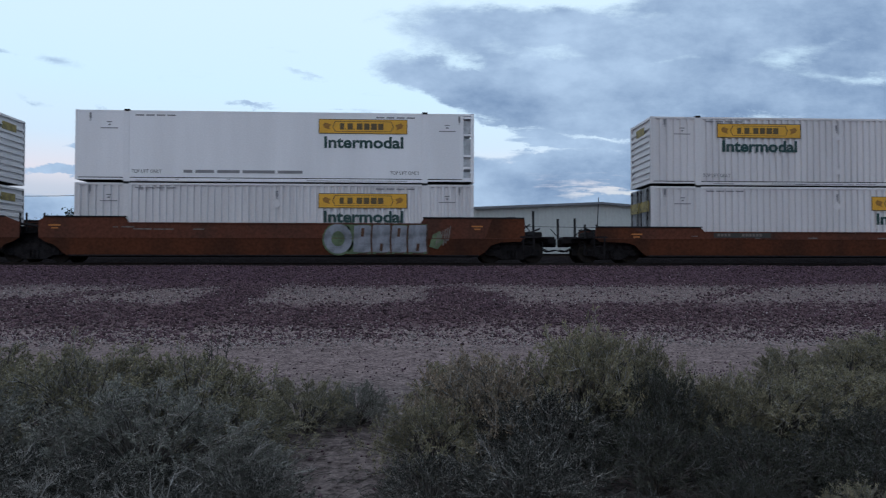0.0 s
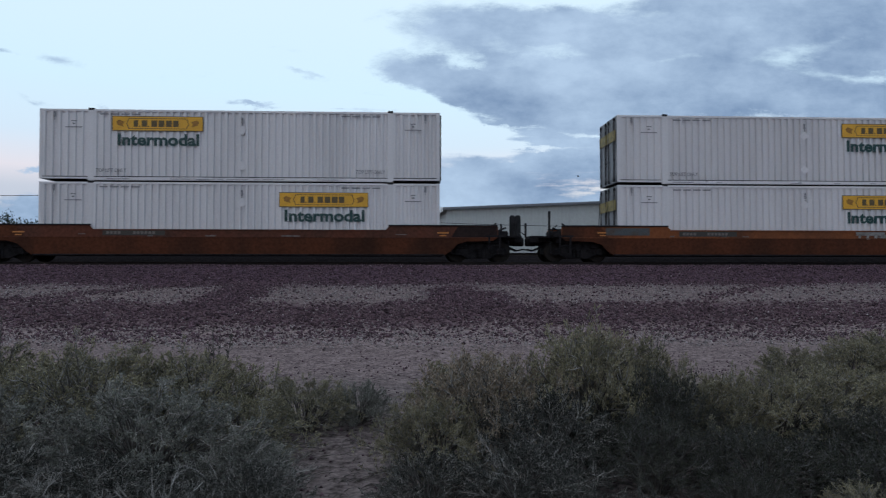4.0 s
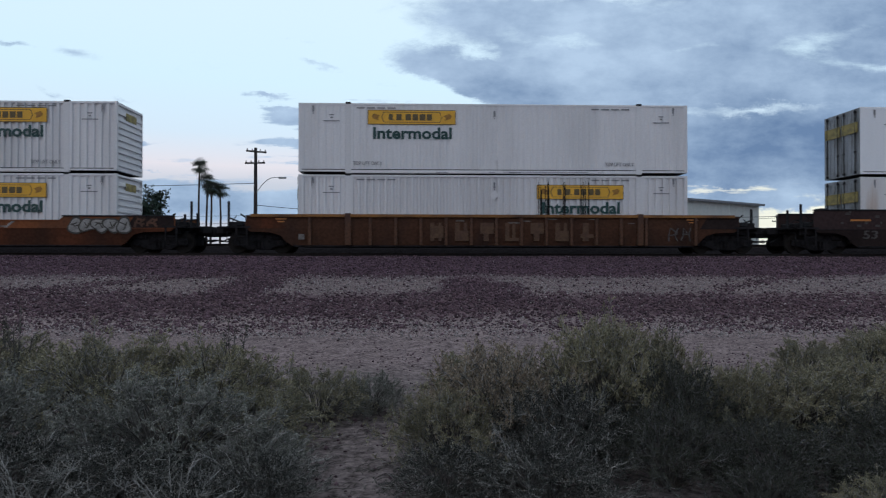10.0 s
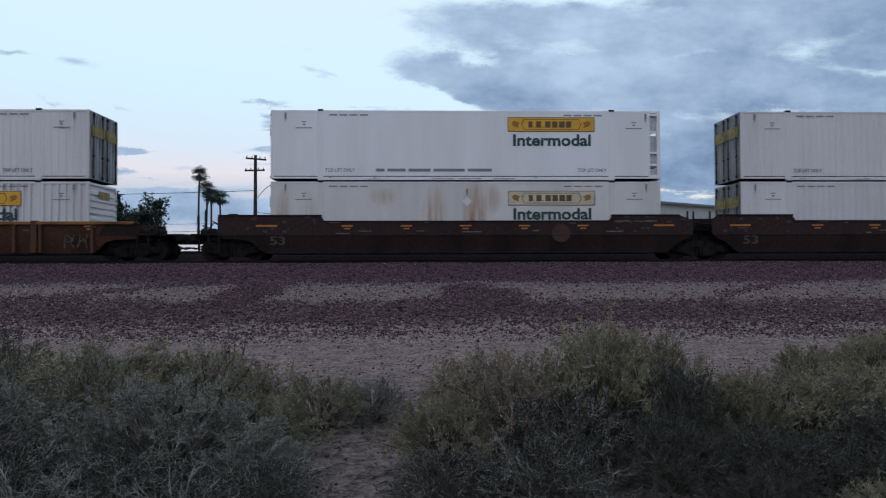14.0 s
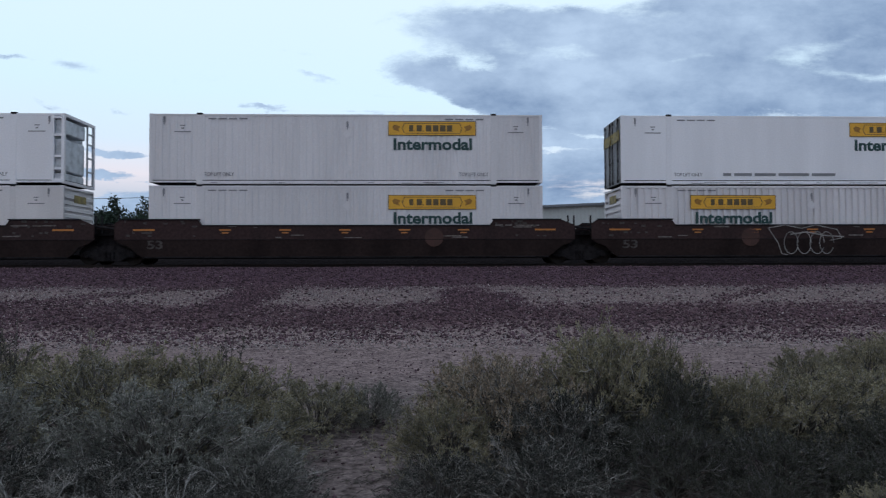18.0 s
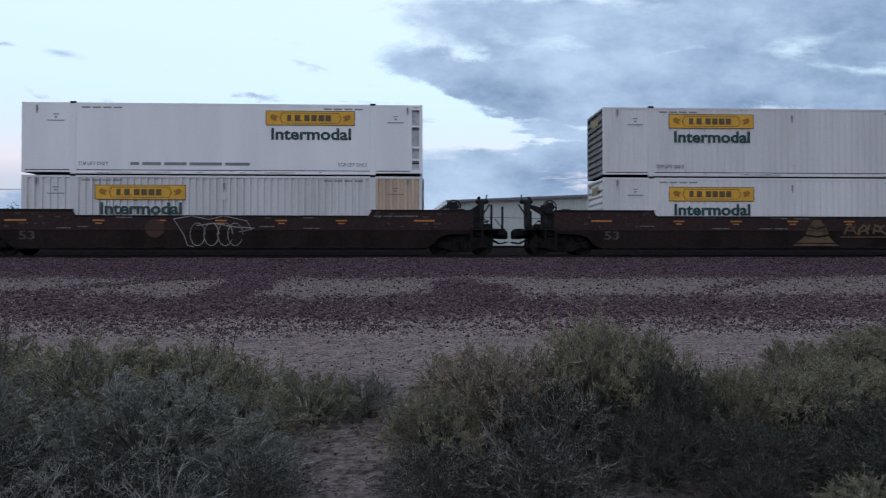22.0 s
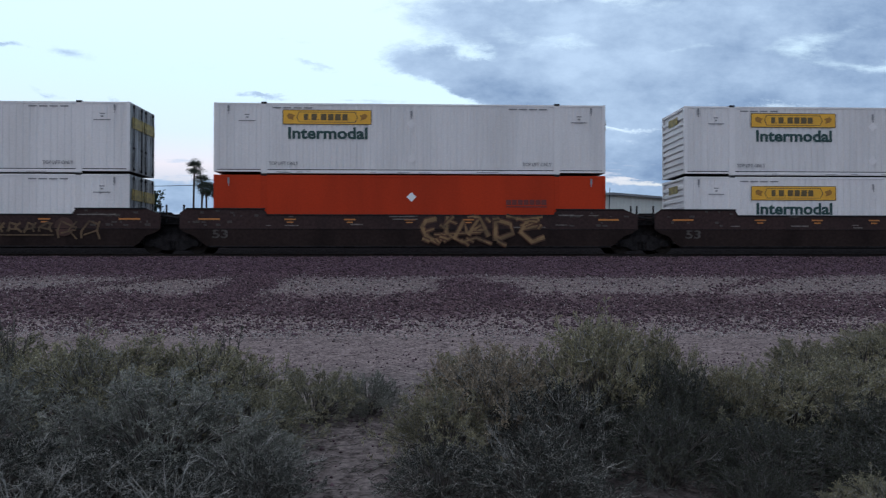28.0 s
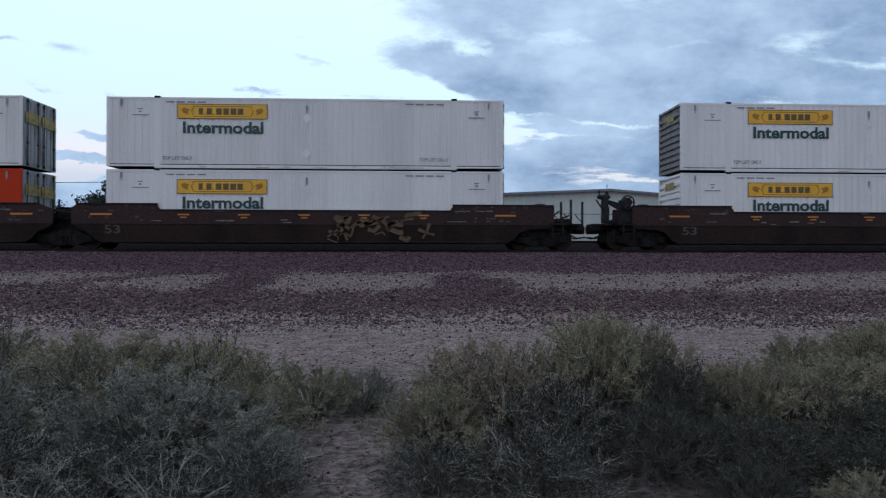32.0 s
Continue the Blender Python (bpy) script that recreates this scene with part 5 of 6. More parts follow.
def well_car(u):
    kind, lh, rh = CARS[u]
    paint = PAINT[kind]
    labels = {"tall": "dirty brown-orange well car with high sides and graffiti", "orange": "faded orange steel well car with grimy running gear", "dark": "dirty brown-orange steel well car", "rust": "rusty ribbed well car with a yellow top chord", "brown": "dark brown steel well car with yellow reflectors"}
    car = tagged(new("well_car"), labels[kind], "rail car", "well cars of the train")
    car.location = (STARTS[u], MID, RAIL)
    moving.append(car)
    poly = side_poly(kind, lh, rh)
    for y0, y1 in ((-1.46, -1.40), (1.40, 1.46)):
        up = [q for q in poly if q[1] >= 1.0]
        low = [poly[-1], poly[0]] + [q for q in poly[9:-1]]
        part("side_sill", Shape().prism(up, y0, y1).mesh("side_sill", paint), car)
        sh = Shape().prism(low, y0, y1)
        lean = 0.10 if y0 < 0 else -0.10
        sh.v = [(a, b_ + lean * (1.0 - c) / 0.72, c) for a, b_, c in sh.v]
        # downward-facing shade is put into the flank's colour, along with grime
        part("lower_flank", sh.mesh("lower_flank", SHADED_GRIME_BROWN if kind == "brown" else RUST_CAR if kind == "rust" else SHADED_GRIME_ORANGE), car)
    # cap along the top edge, heavier over the ends
    ol, hl = end_profile(kind, lh)
    orr, hr = end_profile(kind, rh)
    capm = {"rust": YELLOW_RAIL}.get(kind, BLACK if kind == "brown" else paint)
    for y0, y1 in ((-1.50, -1.34), (1.34, 1.50)):
        for x0, x1, hh in ((-ol + (0.02 if lh == "coupled" else 0.26), 2.1, hl), (LEN - 2.1, LEN + (orr - 0.02 if rh == "coupled" else 0.73), hr)):
            part("end_cap", Shape().box(x0, x1, y0, y1, hh - 0.02, hh + 0.035, 0.01).mesh("end_cap", BLACK if kind != "rust" else RUST_CAR), car)
    for y0, y1 in ((-1.49, -1.36), (1.36, 1.49)):
        part("top_chord", Shape().box(2.18, LEN - 2.18, y0, y1, SILL[kind] - 0.045, SILL[kind] + 0.01, 0.01).mesh("top_chord", capm), car)
    for y0, y1 in ((-1.38, -1.31), (1.31, 1.38)):
        part("bottom_chord", Shape().box(-0.2, LEN + 0.2, y0, y1, 0.25, 0.32, 0.01).mesh("bottom_chord", SOOT), car)
    part("well_floor", Shape().box(0, LEN, -1.30, 1.30, 0.25, 0.305).mesh("well_floor", SOOT), car)
    for x0, x1 in ((-ol + 0.1, -0.12), (LEN + 0.12, LEN + orr - 0.1)):
        sh = Shape()
        sh.box(x0, x1, -1.38, 1.38, 1.1, 1.35, 0.02).box(x0 + 0.2, x1 - 0.2, -0.6, 0.6, 0.8, 1.1)
        part("bolster", sh.mesh("bolster", SOOT), car)
    if kind == "rust":
        rib = Shape().box(-0.06, 0.06, -1.56, -1.34, 0.32, 1.46, 0.015).mesh("rib", RUST_RIB)
        wide = Shape().box(-0.12, 0.12, -1.58, -1.34, 0.32, 1.62, 0.02).mesh("rib", RUST_RIB)
        for k in range(16):
            x = 0.9 + 1.03 * k - (0.4 if k == 0 else 0)
            part("rib", wide if k in (1, 14) else rib, car, at=pose(x if k not in (1, 14) else (2.05 if k == 1 else LEN - 2.05), 0, 0))
        for x0, x1 in ((-1.9, 0.2), (0.2, LEN - 0.3), (LEN - 0.3, LEN + 1.9)):
            part("top_tube", Shape().box(x0 + 0.01, x1 - 0.01, -1.57, -1.44, 1.46, 1.58, 0.012).mesh("top_tube", YELLOW_RAIL), car, "weathered orange-yellow top chord")
        rng = random.Random(8)
        for k in range(7):
            x = 5.25 + 1.03 * k
            sh = Shape()
            for a in range(3):
                u0 = rng.uniform(0.1, 0.5)
                sh.box(x + u0, x + u0 + 0.13, -1.4, -1.34, 0.5, 1.25)
            sh.box(x + 0.15, x + 0.7, -1.4, -1.34, rng.choice((0.5, 0.8, 1.12)), rng.choice((0.5, 0.8, 1.12)) + 0.13)
            part("faded_letter_bar", sh.mesh("faded_letter_bar", OLD_LETTER), car, "faded yellow lettering, unreadable", at=pose(0, -0.075, 0))
    else:
        part("ledge", Shape().box(-ol + 0.05, LEN + orr - 0.05, -1.475, -1.455, 0.985, 1.01, 0.004).mesh("ledge", SOOT if kind == "brown" else paint), car)
    strip = Shape().box(0, 0.46, -1.472, -1.461, 0, 0.06).box(0.10, 0.36, -1.472, -1.461, -0.11, -0.06).mesh("reflector", REFLECT)
    long = Shape().box(0, 0.85, -1.472, -1.461, 0, 0.07).mesh("reflector", REFLECT)
    rng = random.Random(ord(u))
    if kind == "brown":
        for k in range(5):
            part("reflector", strip, car, at=pose(2.9 + 2.42 * k, 0, 1.36))
        for x in (-0.55, LEN - 0.35):
            part("reflector", long, car, at=pose(x, 0, 1.36))
        part("numeral", word("53", 0.62, 0.35, DIM_STENCIL, bold=0.02), car, "faded stencilled 53", at=pose(0.0, -1.418, 0.62, 7.9))
        spots = [(rng.uniform(0.4, LEN - 1), rng.choice((1.52, 1.48, 1.12, 1.16, 1.06))) for k in range(9)] + [(LEN - 2.0 + 0.42 * k, 1.55) for k in range(4)] 
    else:
        for x in (-0.9, LEN - 0.1):
            part("reflector", strip, car, at=pose(x, 0, SILL[kind] - 0.14))
        spots = [(rng.uniform(0.6, LEN - 1.4), SILL[kind] - rng.choice((0.12, 0.2, 0.28))) for k in range(6)]
    if kind == "brown":
        for k in range(26):
            x, z = rng.choice((-1.0, LEN - 2.0)) + rng.uniform(0, 2.9), rng.choice((1.12, 1.24, 1.5, 1.62, 1.7))
            part("stencil_bar", Shape().box(0, rng.uniform(0.05, 0.22), -1.470, -1.461, 0, rng.uniform(0.05, 0.10)).mesh("stencil_bar", DIM_STENCIL), car, at=pose(x, 0, z))
    for x, z in spots:
        part("stencil_bar", Shape().box(0, rng.uniform(0.15, 0.8), -1.470, -1.461, 0, rng.uniform(0.03, 0.06)).mesh("stencil_bar", FADED_WHITE), car, at=pose(x, 0, z))
    for x, s, how in ((0.0, -1, lh), (LEN, 1, rh)):
        if how == "coupled":
            coupler_end(car, kind, x, s, brake=u in "HI" or (u == "L" and s < 0))
            add_bogie(car, x + s * 1.65)
    if lh == "joined":
        add_bogie(car, -(STARTS["B"] - STARTS["A"] - LEN) / 2)
        part("joint_cover", Shape().box(-2.75, -0.5, -0.75, 0.75, 0.55, 1.25, 0.05).prism([(-2.6, 1.2), (-2.5, 1.5), (-2.0, 1.44), (-1.45, 1.4), (-0.8, 1.2)], -1.05, 1.05).tube((-2.6, -1.2, 1.62), (-1.25, -1.2, 1.42), 0.05, n=8).tube((-2.5, -1.1, 1.50), (-1.2, -1.1, 1.60), 0.035, n=8).mesh("joint_cover", SOOT), car)
        post = Shape().box(-0.03, 0.03, -0.03, 0.03, 0, 0.72).mesh("grab_post", BLACK)
        for x in (-2.2, -1.95, -1.25):
            part("grab_post", post, car, at=pose(x, -1.1, 1.28))
    return car


cars = {u: well_car(u) for u in CARS}


def decal(car, name, polys, material, x, z, label="", y=-1.468):
    """Flat paint marks on the side of a car, each a polygon in x and z."""
    sh = Shape()
    for q in polys:
        sh.prism(q, -0.004, 0.0)
    return part(name, sh.mesh(name, material), car, label, at=pose(x, y, z))


def disc(cx, cz, rx, rz, n=20):
    return [(cx + rx * math.cos(2 * math.pi * k / n), cz + rz * math.sin(2 * math.pi * k / n)) for k in range(n)]


def bar(x0, x1, z0, z1, lean=0.0):
    return [(x0, z0), (x1, z0), (x1 + lean, z1), (x0 + lean, z1)]


def graffiti():
    b = cars["B"]
    decal(b, "graffiti_fill", [bar(-0.2, 3.05, 0.0, 1.22), [(3.15, 0.3), (3.5, 0.2), (3.75, 0.5), (3.6, 0.95), (3.3, 0.8)]], SPRAY_GREEN, 11.1, 0.35, "faded sprayed ground behind the letters", y=-1.463)
    decal(b, "graffiti_fill", [disc(0.62, 0.62, 0.66, 0.66), bar(1.0, 2.9, 0.05, 0.5), bar(0.9, 1.6, 1.0, 1.22)], SPRAY_GREEN, 9.95, 0.33, "green sprayed outline")
    sprayed(b, [([(0.55 + 0.42 * math.cos(a), 0.64 + 0.46 * math.sin(a)) for a in [0.35 * k for k in range(19)]], 0.30)], 10.0, 0.33, SPRAY_BLUE, "pale blue sprayed round letter")
    for k, (w, st) in enumerate(((0.62, 1), (0.66, 2), (0.6, 3), (0.66, 4))):
        x = 11.25 + 0.74 * k
        strokes = [([(w / 2, 0.06), (w / 2 + 0.02, 1.16)], 0.5), ([(0.05, 0.08), (0.08, 1.14)], 0.26), ([(w - 0.1, 0.1), (w - 0.06, 1.12)], 0.24), ([(0.0, 1.08 if k % 2 else 0.62), (w, 1.08 if k % 2 else 0.58)], 0.2), ([(0.05, 0.62), (w, 0.5)], 0.18)]
        sprayed(b, strokes, x, 0.36, SPRAY_BLUE, "pale blue sprayed block letter")
        inner = [([(w + 0.05, 0.0), (w + 0.02, 0.6), (w + 0.06, 1.2)], 0.07), ([(w * 0.45, 0.12 if k % 2 else 0.7), (w * 0.5, 0.42 if k % 2 else 1.05)], 0.12), ([(0.1, 0.02), (w * 0.5, 0.0), (w - 0.1, 0.05)], 0.05)]
        sprayed(b, inner, x, 0.36, SPRAY_EDGE, "brown outline of a sprayed letter", -0.016)
    decal(b, "tag", [bar(0.1 * k, 0.1 * k + 0.05, 0.1 * (k % 3), 0.5 + 0.06 * k, 0.1) for k in range(6)], FADED_WHITE, 14.5, 0.7)
    d = cars["D"]
    decal(d, "teal_patch", [bar(0, 1.85, 0, 0.30)], TEAL, -0.55, 1.10, "teal paint patch over old lettering")
    for q, x0 in ((d, 2.55), (cars["C"], 2.6)):
        decal(q, "number_box", [bar(0, 2.45, 0, 0.21)], DARK_INK, x0, 1.06, "dark box behind the stencilled number")
        for k in (0, 1, 2, 3, 7, 8, 9, 10, 11, 12):
            decal(q, "number_bar", [bar(0, 0.11, 0.05, 0.16)], FADED_WHITE, x0 + 0.15 + 0.15 * k, 1.06, y=-1.474)
    decal(d, "tag", [bar(0.0, 1.25, 0.12, 0.26), bar(0.1, 0.2, 0, 0.2), bar(0.45, 0.56, -0.04, 0.2), bar(0.8, 0.92, 0.0, 0.2), bar(1.05, 1.3, 0.0, 0.16), [(1.55, 0.0), (1.66, 0.0), (2.0, 0.27), (1.85, 0.27)]], SPRAY_GREY, 10.15, 1.0, "white sprayed tag")
    rng = random.Random(77)
    for k in range(5):
        # a swollen letter: a lumpy outline, its fill, and short inner lines
        n, ph = 18, rng.uniform(0, 6.28)
        form = [1 + 0.16 * math.sin(2 * 6.283 * q / n + ph) + 0.13 * math.sin(3 * 6.283 * q / n + 2 * ph) for q in range(n)]
        blob = lambda e: [(0.28 + (0.29 + e) * f * math.cos(6.283 * q / n), 0.25 + (0.26 + e) * f * math.sin(6.283 * q / n)) for q, f in enumerate(form)]
        x0, z0 = 14.25 + 0.49 * k, 0.84 + rng.uniform(-0.04, 0.05)
        decal(d, "graffiti_letter", [blob(0.055)], DARK_INK, x0, z0, "black outline of a bubble letter", y=-1.468 - 0.012 * k)
        decal(d, "graffiti_letter", [blob(-0.01)], SPRAY_GREY, x0, z0, "silver sprayed bubble letter", y=-1.474 - 0.012 * k)
        lines = [([(rng.uniform(0.1, 0.25), rng.uniform(0.1, 0.4)), (rng.uniform(0.25, 0.35), rng.uniform(0.1, 0.4)), (rng.uniform(0.35, 0.5), rng.uniform(0.1, 0.4))], 0.05) for q in range(2)]
        sprayed(d, lines, x0, z0, DARK_INK, "black inner line of a bubble letter", -0.004 - 0.012 * k)
    sprayed(d, letters(2, 0.5, 0.35, 3, 0.1), 16.85, 1.02, SPRAY_EDGE, "brown sprayed tag")
    for u, x in (("F", 11.9), ("G", 11.6), ("H", 5.35), ("I", 13.6)):
        decal(cars[u], "emblem", [disc(0, 0, 0.38, 0.38)], EMBLEM, x, 1.08, "faded red round emblem")
    sprayed(cars["H"], [([(0.0, 1.1), (0.4, 0.5), (0.55, 0.05), (0.8, 0.0)], 0.035)] + [([(cx + 0.3 * math.cos(a), 0.5 + 0.46 * math.sin(a)) for a in [0.45 * k for k in range(14)]], 0.035) for cx in (0.95, 1.5, 2.05, 2.45)] + [([(0.0, 1.12), (0.7, 1.24), (1.4, 1.1), (2.0, 1.24), (2.9, 1.05), (3.1, 0.7), (2.6, 0.6)], 0.04), ([(0.9, 0.85), (1.6, 0.95), (2.4, 0.8), (3.2, 0.75)], 0.05)], 6.1, 0.33, SPRAY_GREY, "pale sprayed outline tag")
    i = cars["I"]
    decal(i, "graffiti_figure", [[(-0.05, 0.0), (1.95, 0.0), (1.8, 0.10), (0.05, 0.10)], [(0.1, 0.14), (1.75, 0.14), (1.5, 0.42), (1.0, 0.34), (0.5, 0.42)], [(0.5, 0.5), (1.0, 0.42), (1.5, 0.5), (1.4, 0.78), (1.0, 0.68), (0.65, 0.78)], [(0.68, 0.84), (1.0, 0.76), (1.34, 0.84), (1.15, 1.1), (0.85, 1.1)]], SPRAY_OLD, 8.0, 0.36, "tan sprayed cone figure")
    sprayed(i, letters(5, 0.62, 0.42, 21, 0.10), 10.1, 0.82, SPRAY_OLD, "tan sprayed letters")
    decal(i, "graffiti_line", [bar(0, 3.2, 0, 0.05)], SPRAY_OLD, 10.0, 0.72)
    sprayed(i, letters(2, 0.9, 0.8, 22, 0.09), 13.3, 0.5, SPRAY_OLD, "tan sprayed letters")
    j = cars["J"]
    J = [([(0.75, 1.1), (0.3, 1.0), (0.12, 0.7), (0.35, 0.32), (0.75, 0.12), (0.95, 0.45)], 0.24), ([(1.15, 1.12), (1.1, 0.5), (1.35, 0.3), (1.7, 1.0), (1.85, 0.5)], 0.2), ([(1.9, 0.35), (2.35, 1.1), (2.65, 0.3)], 0.22), ([(2.1, 0.62), (2.5, 0.62)], 0.14),
         ([(2.95, 1.12), (2.9, 0.2)], 0.2), ([(2.85, 1.1), (3.45, 0.9), (3.6, 0.5), (3.0, 0.16)], 0.2), ([(4.6, 1.05), (4.05, 0.9), (3.85, 0.5), (4.3, 0.12), (4.75, 0.3)], 0.22), ([(3.9, 0.62), (4.55, 0.72)], 0.16), ([(0.6, 0.42), (2.4, 0.5)], 0.06), ([(1.0, 0.1), (1.3, 0.3), (1.7, 0.1), (2.2, 0.28), (2.8, 0.08)], 0.09), ([(3.3, 1.15), (4.0, 1.0), (4.7, 1.2)], 0.1)]
    rough = random.Random(91)
    J = [([(1.09 * a + rough.uniform(-0.05, 0.05), b + rough.uniform(-0.05, 0.05)) for a, b in q], 0.72 * w) for q, w in J]
    J += [([(a, b), (a + rough.uniform(0.12, 0.4), b + rough.uniform(-0.3, 0.3))], rough.uniform(0.04, 0.09)) for a, b in [(rough.uniform(-0.2, 5.1), rough.uniform(0.1, 1.15)) for k in range(22)]]
    sprayed(j, [(q, w + 0.12) for q, w in J], 8.3, 0.36, SPRAY_EDGE, "brown outline round the sprayed letters", 0.016)
    sprayed(j, J, 8.3, 0.36, SPRAY_TAN, "large tan sprayed angular letters", -0.004)
    decal(j, "graffiti_line", [bar(0, 1.0, 0, 0.05), bar(-0.15, 0.9, 0.11, 0.15)], FADED_WHITE, 7.3, 1.38)
    k_ = cars["K"]
    rng = random.Random(40)
    for q in range(26):
        x, z = rng.uniform(0, 4.2), rng.uniform(0.05, 1.0)
        sprayed(k_, [([(0, 0), (rng.uniform(0.1, 0.4), rng.uniform(-0.25, 0.3)), (rng.uniform(0.4, 0.7), rng.uniform(-0.2, 0.25))], rng.uniform(0.06, 0.2))], 8.8 + x, 0.36 + z, SPRAY_OLD, "tan sprayed scrawl")
    e = cars["E"]
    sprayed(e, letters(2, 0.5, 0.6, 30, 0.06), 15.2, 0.45, DIM_STENCIL, "pale sprayed tag")
    decal(e, "white_plate", [bar(0, 0.24, 0, 0.22)], FADED_WHITE, 0.05, 0.55, y=-1.50)


graffiti()

# ---------------------------------------------------------------- beyond the track
def warehouse():
    """A large white shed: its gable wall faces the track, its long side goes back to the left."""
    g0, g1, back = Vector((4.0, 74.0, 0)), Vector((39.8, 80.0, 0)), Vector((1.2, 116.0, 0))
    across, along = g1 - g0, back - g0
    wid, dep, hgt, rise, base = across.length, along.length, 7.7, 1.0, 0.45
    w = tagged(new("warehouse"), "large white metal-clad warehouse with a low gable roof", "building")
    ax, ay = across.normalized(), along.normalized()

    def P(a, b, z):
        q = g0 + ax * a + ay * b
        return (q.x, q.y, z)

    def wall(name, a0, b0, a1, b1, top, pitch=0.9):
        n = int(math.hypot(a1 - a0, b1 - b0) / pitch)
        nrm = (Vector(P(a1, b1, 0)) - Vector(P(a0, b0, 0))).normalized().cross(Vector((0, 0, 1)))
        v, f = [], []
        for k in range(n + 1):
            for m_, off in ((0.0, 0.0), (0.62, 0.0), (0.72, 0.05), (0.9, 0.05)):
                t = min(1, (k + m_) / n)
                q0 = Vector(P(a0 + (a1 - a0) * t, b0 + (b1 - b0) * t, base)) + nrm * off
                v += [q0[:], (q0.x, q0.y, top(t))]
        for k in range(len(v) // 2 - 1):
            f.append((2 * k, 2 * k + 2, 2 * k + 3, 2 * k + 1))
        part(name, Shape().add(v, f).mesh(name, SHEET), w)

    wall("gable_wall", 0, 0, wid, 0, lambda t: hgt + rise * (1 - abs(2 * t - 1)))
    wall("side_wall", 0, dep, 0, 0, lambda t: hgt)
    part("back_wall", Shape().add([P(0, dep, base), P(wid, dep, base), P(wid, dep, hgt), P(wid / 2, dep, hgt + rise), P(0, dep, hgt)], [(0, 1, 2, 3, 4)]).mesh("back_wall", SHEET), w)
    part("side_wall", Shape().add([P(wid, 0, base), P(wid, dep, base), P(wid, dep, hgt), P(wid, 0, hgt)], [(0, 1, 2, 3)]).mesh("side_wall", SHEET), w)
    o = 0.5
    for s in (0, 1):
        e = -o if s == 0 else wid + o
        q = [P(e, -o, hgt - 0.02), P(wid / 2, -o, hgt + rise + 0.04), P(wid / 2, dep + o, hgt + rise + 0.04), P(e, dep + o, hgt - 0.02)]
        v = q + [(a, b, c + 0.14) for a, b, c in q]
        part("roof", Shape().add(v, [(0, 1, 2, 3), (4, 5, 6, 7), (0, 1, 5, 4), (1, 2, 6, 5), (2, 3, 7, 6), (3, 0, 4, 7)]).mesh("roof", ROOFING), w)
        v = []
        for a, zz in ((e, hgt), (wid / 2, hgt + rise + 0.06)):
            v += [P(a, -o - 0.08, zz - 0.10), P(a, -o, zz - 0.10), P(a, -o, zz + 0.16), P(a, -o - 0.08, zz + 0.16)]
        part("fascia", Shape().add(v, [(0, 1, 2, 3), (4, 5, 6, 7), (0, 1, 5, 4), (1, 2, 6, 5), (2, 3, 7, 6), (3, 0, 4, 7)]).mesh("fascia", ROOFING), w)
    v = []
    for b in (-o, dep + o):
        v += [P(-o - 0.12, b, hgt - 0.3), P(-o, b, hgt - 0.3), P(-o, b, hgt + 0.2), P(-o - 0.12, b, hgt + 0.2)]
    part("gutter", Shape().add(v, [(0, 1, 2, 3), (4, 5, 6, 7), (0, 1, 5, 4), (1, 2, 6, 5), (2, 3, 7, 6), (3, 0, 4, 7)]).mesh("gutter", FASCIA), w)
    for b in (9, 20):
        q = P(-0.12, b, 0)
        part("downpipe", Shape().tube((q[0], q[1], base), (q[0], q[1], hgt - 0.2), 0.09, n=8).mesh("downpipe", ROOFING), w)
    q = P(wid / 2 - 0.5, -0.3, 0)
    part("mast", Shape().tube((q[0], q[1], 5.0), (q[0] + 0.2, q[1], hgt + rise + 0.75), 0.04, n=6).mesh("mast", BLACK), w)
    q = P(23.1, 0, 0)
    part("wall_vent", Shape().box(q[0] - 0.3, q[0] + 0.3, q[1] - 0.35, q[1] + 0.1, 5.9, 6.45, 0.04).mesh("wall_vent", BLACK), w, "dark louvred vent box")


warehouse()


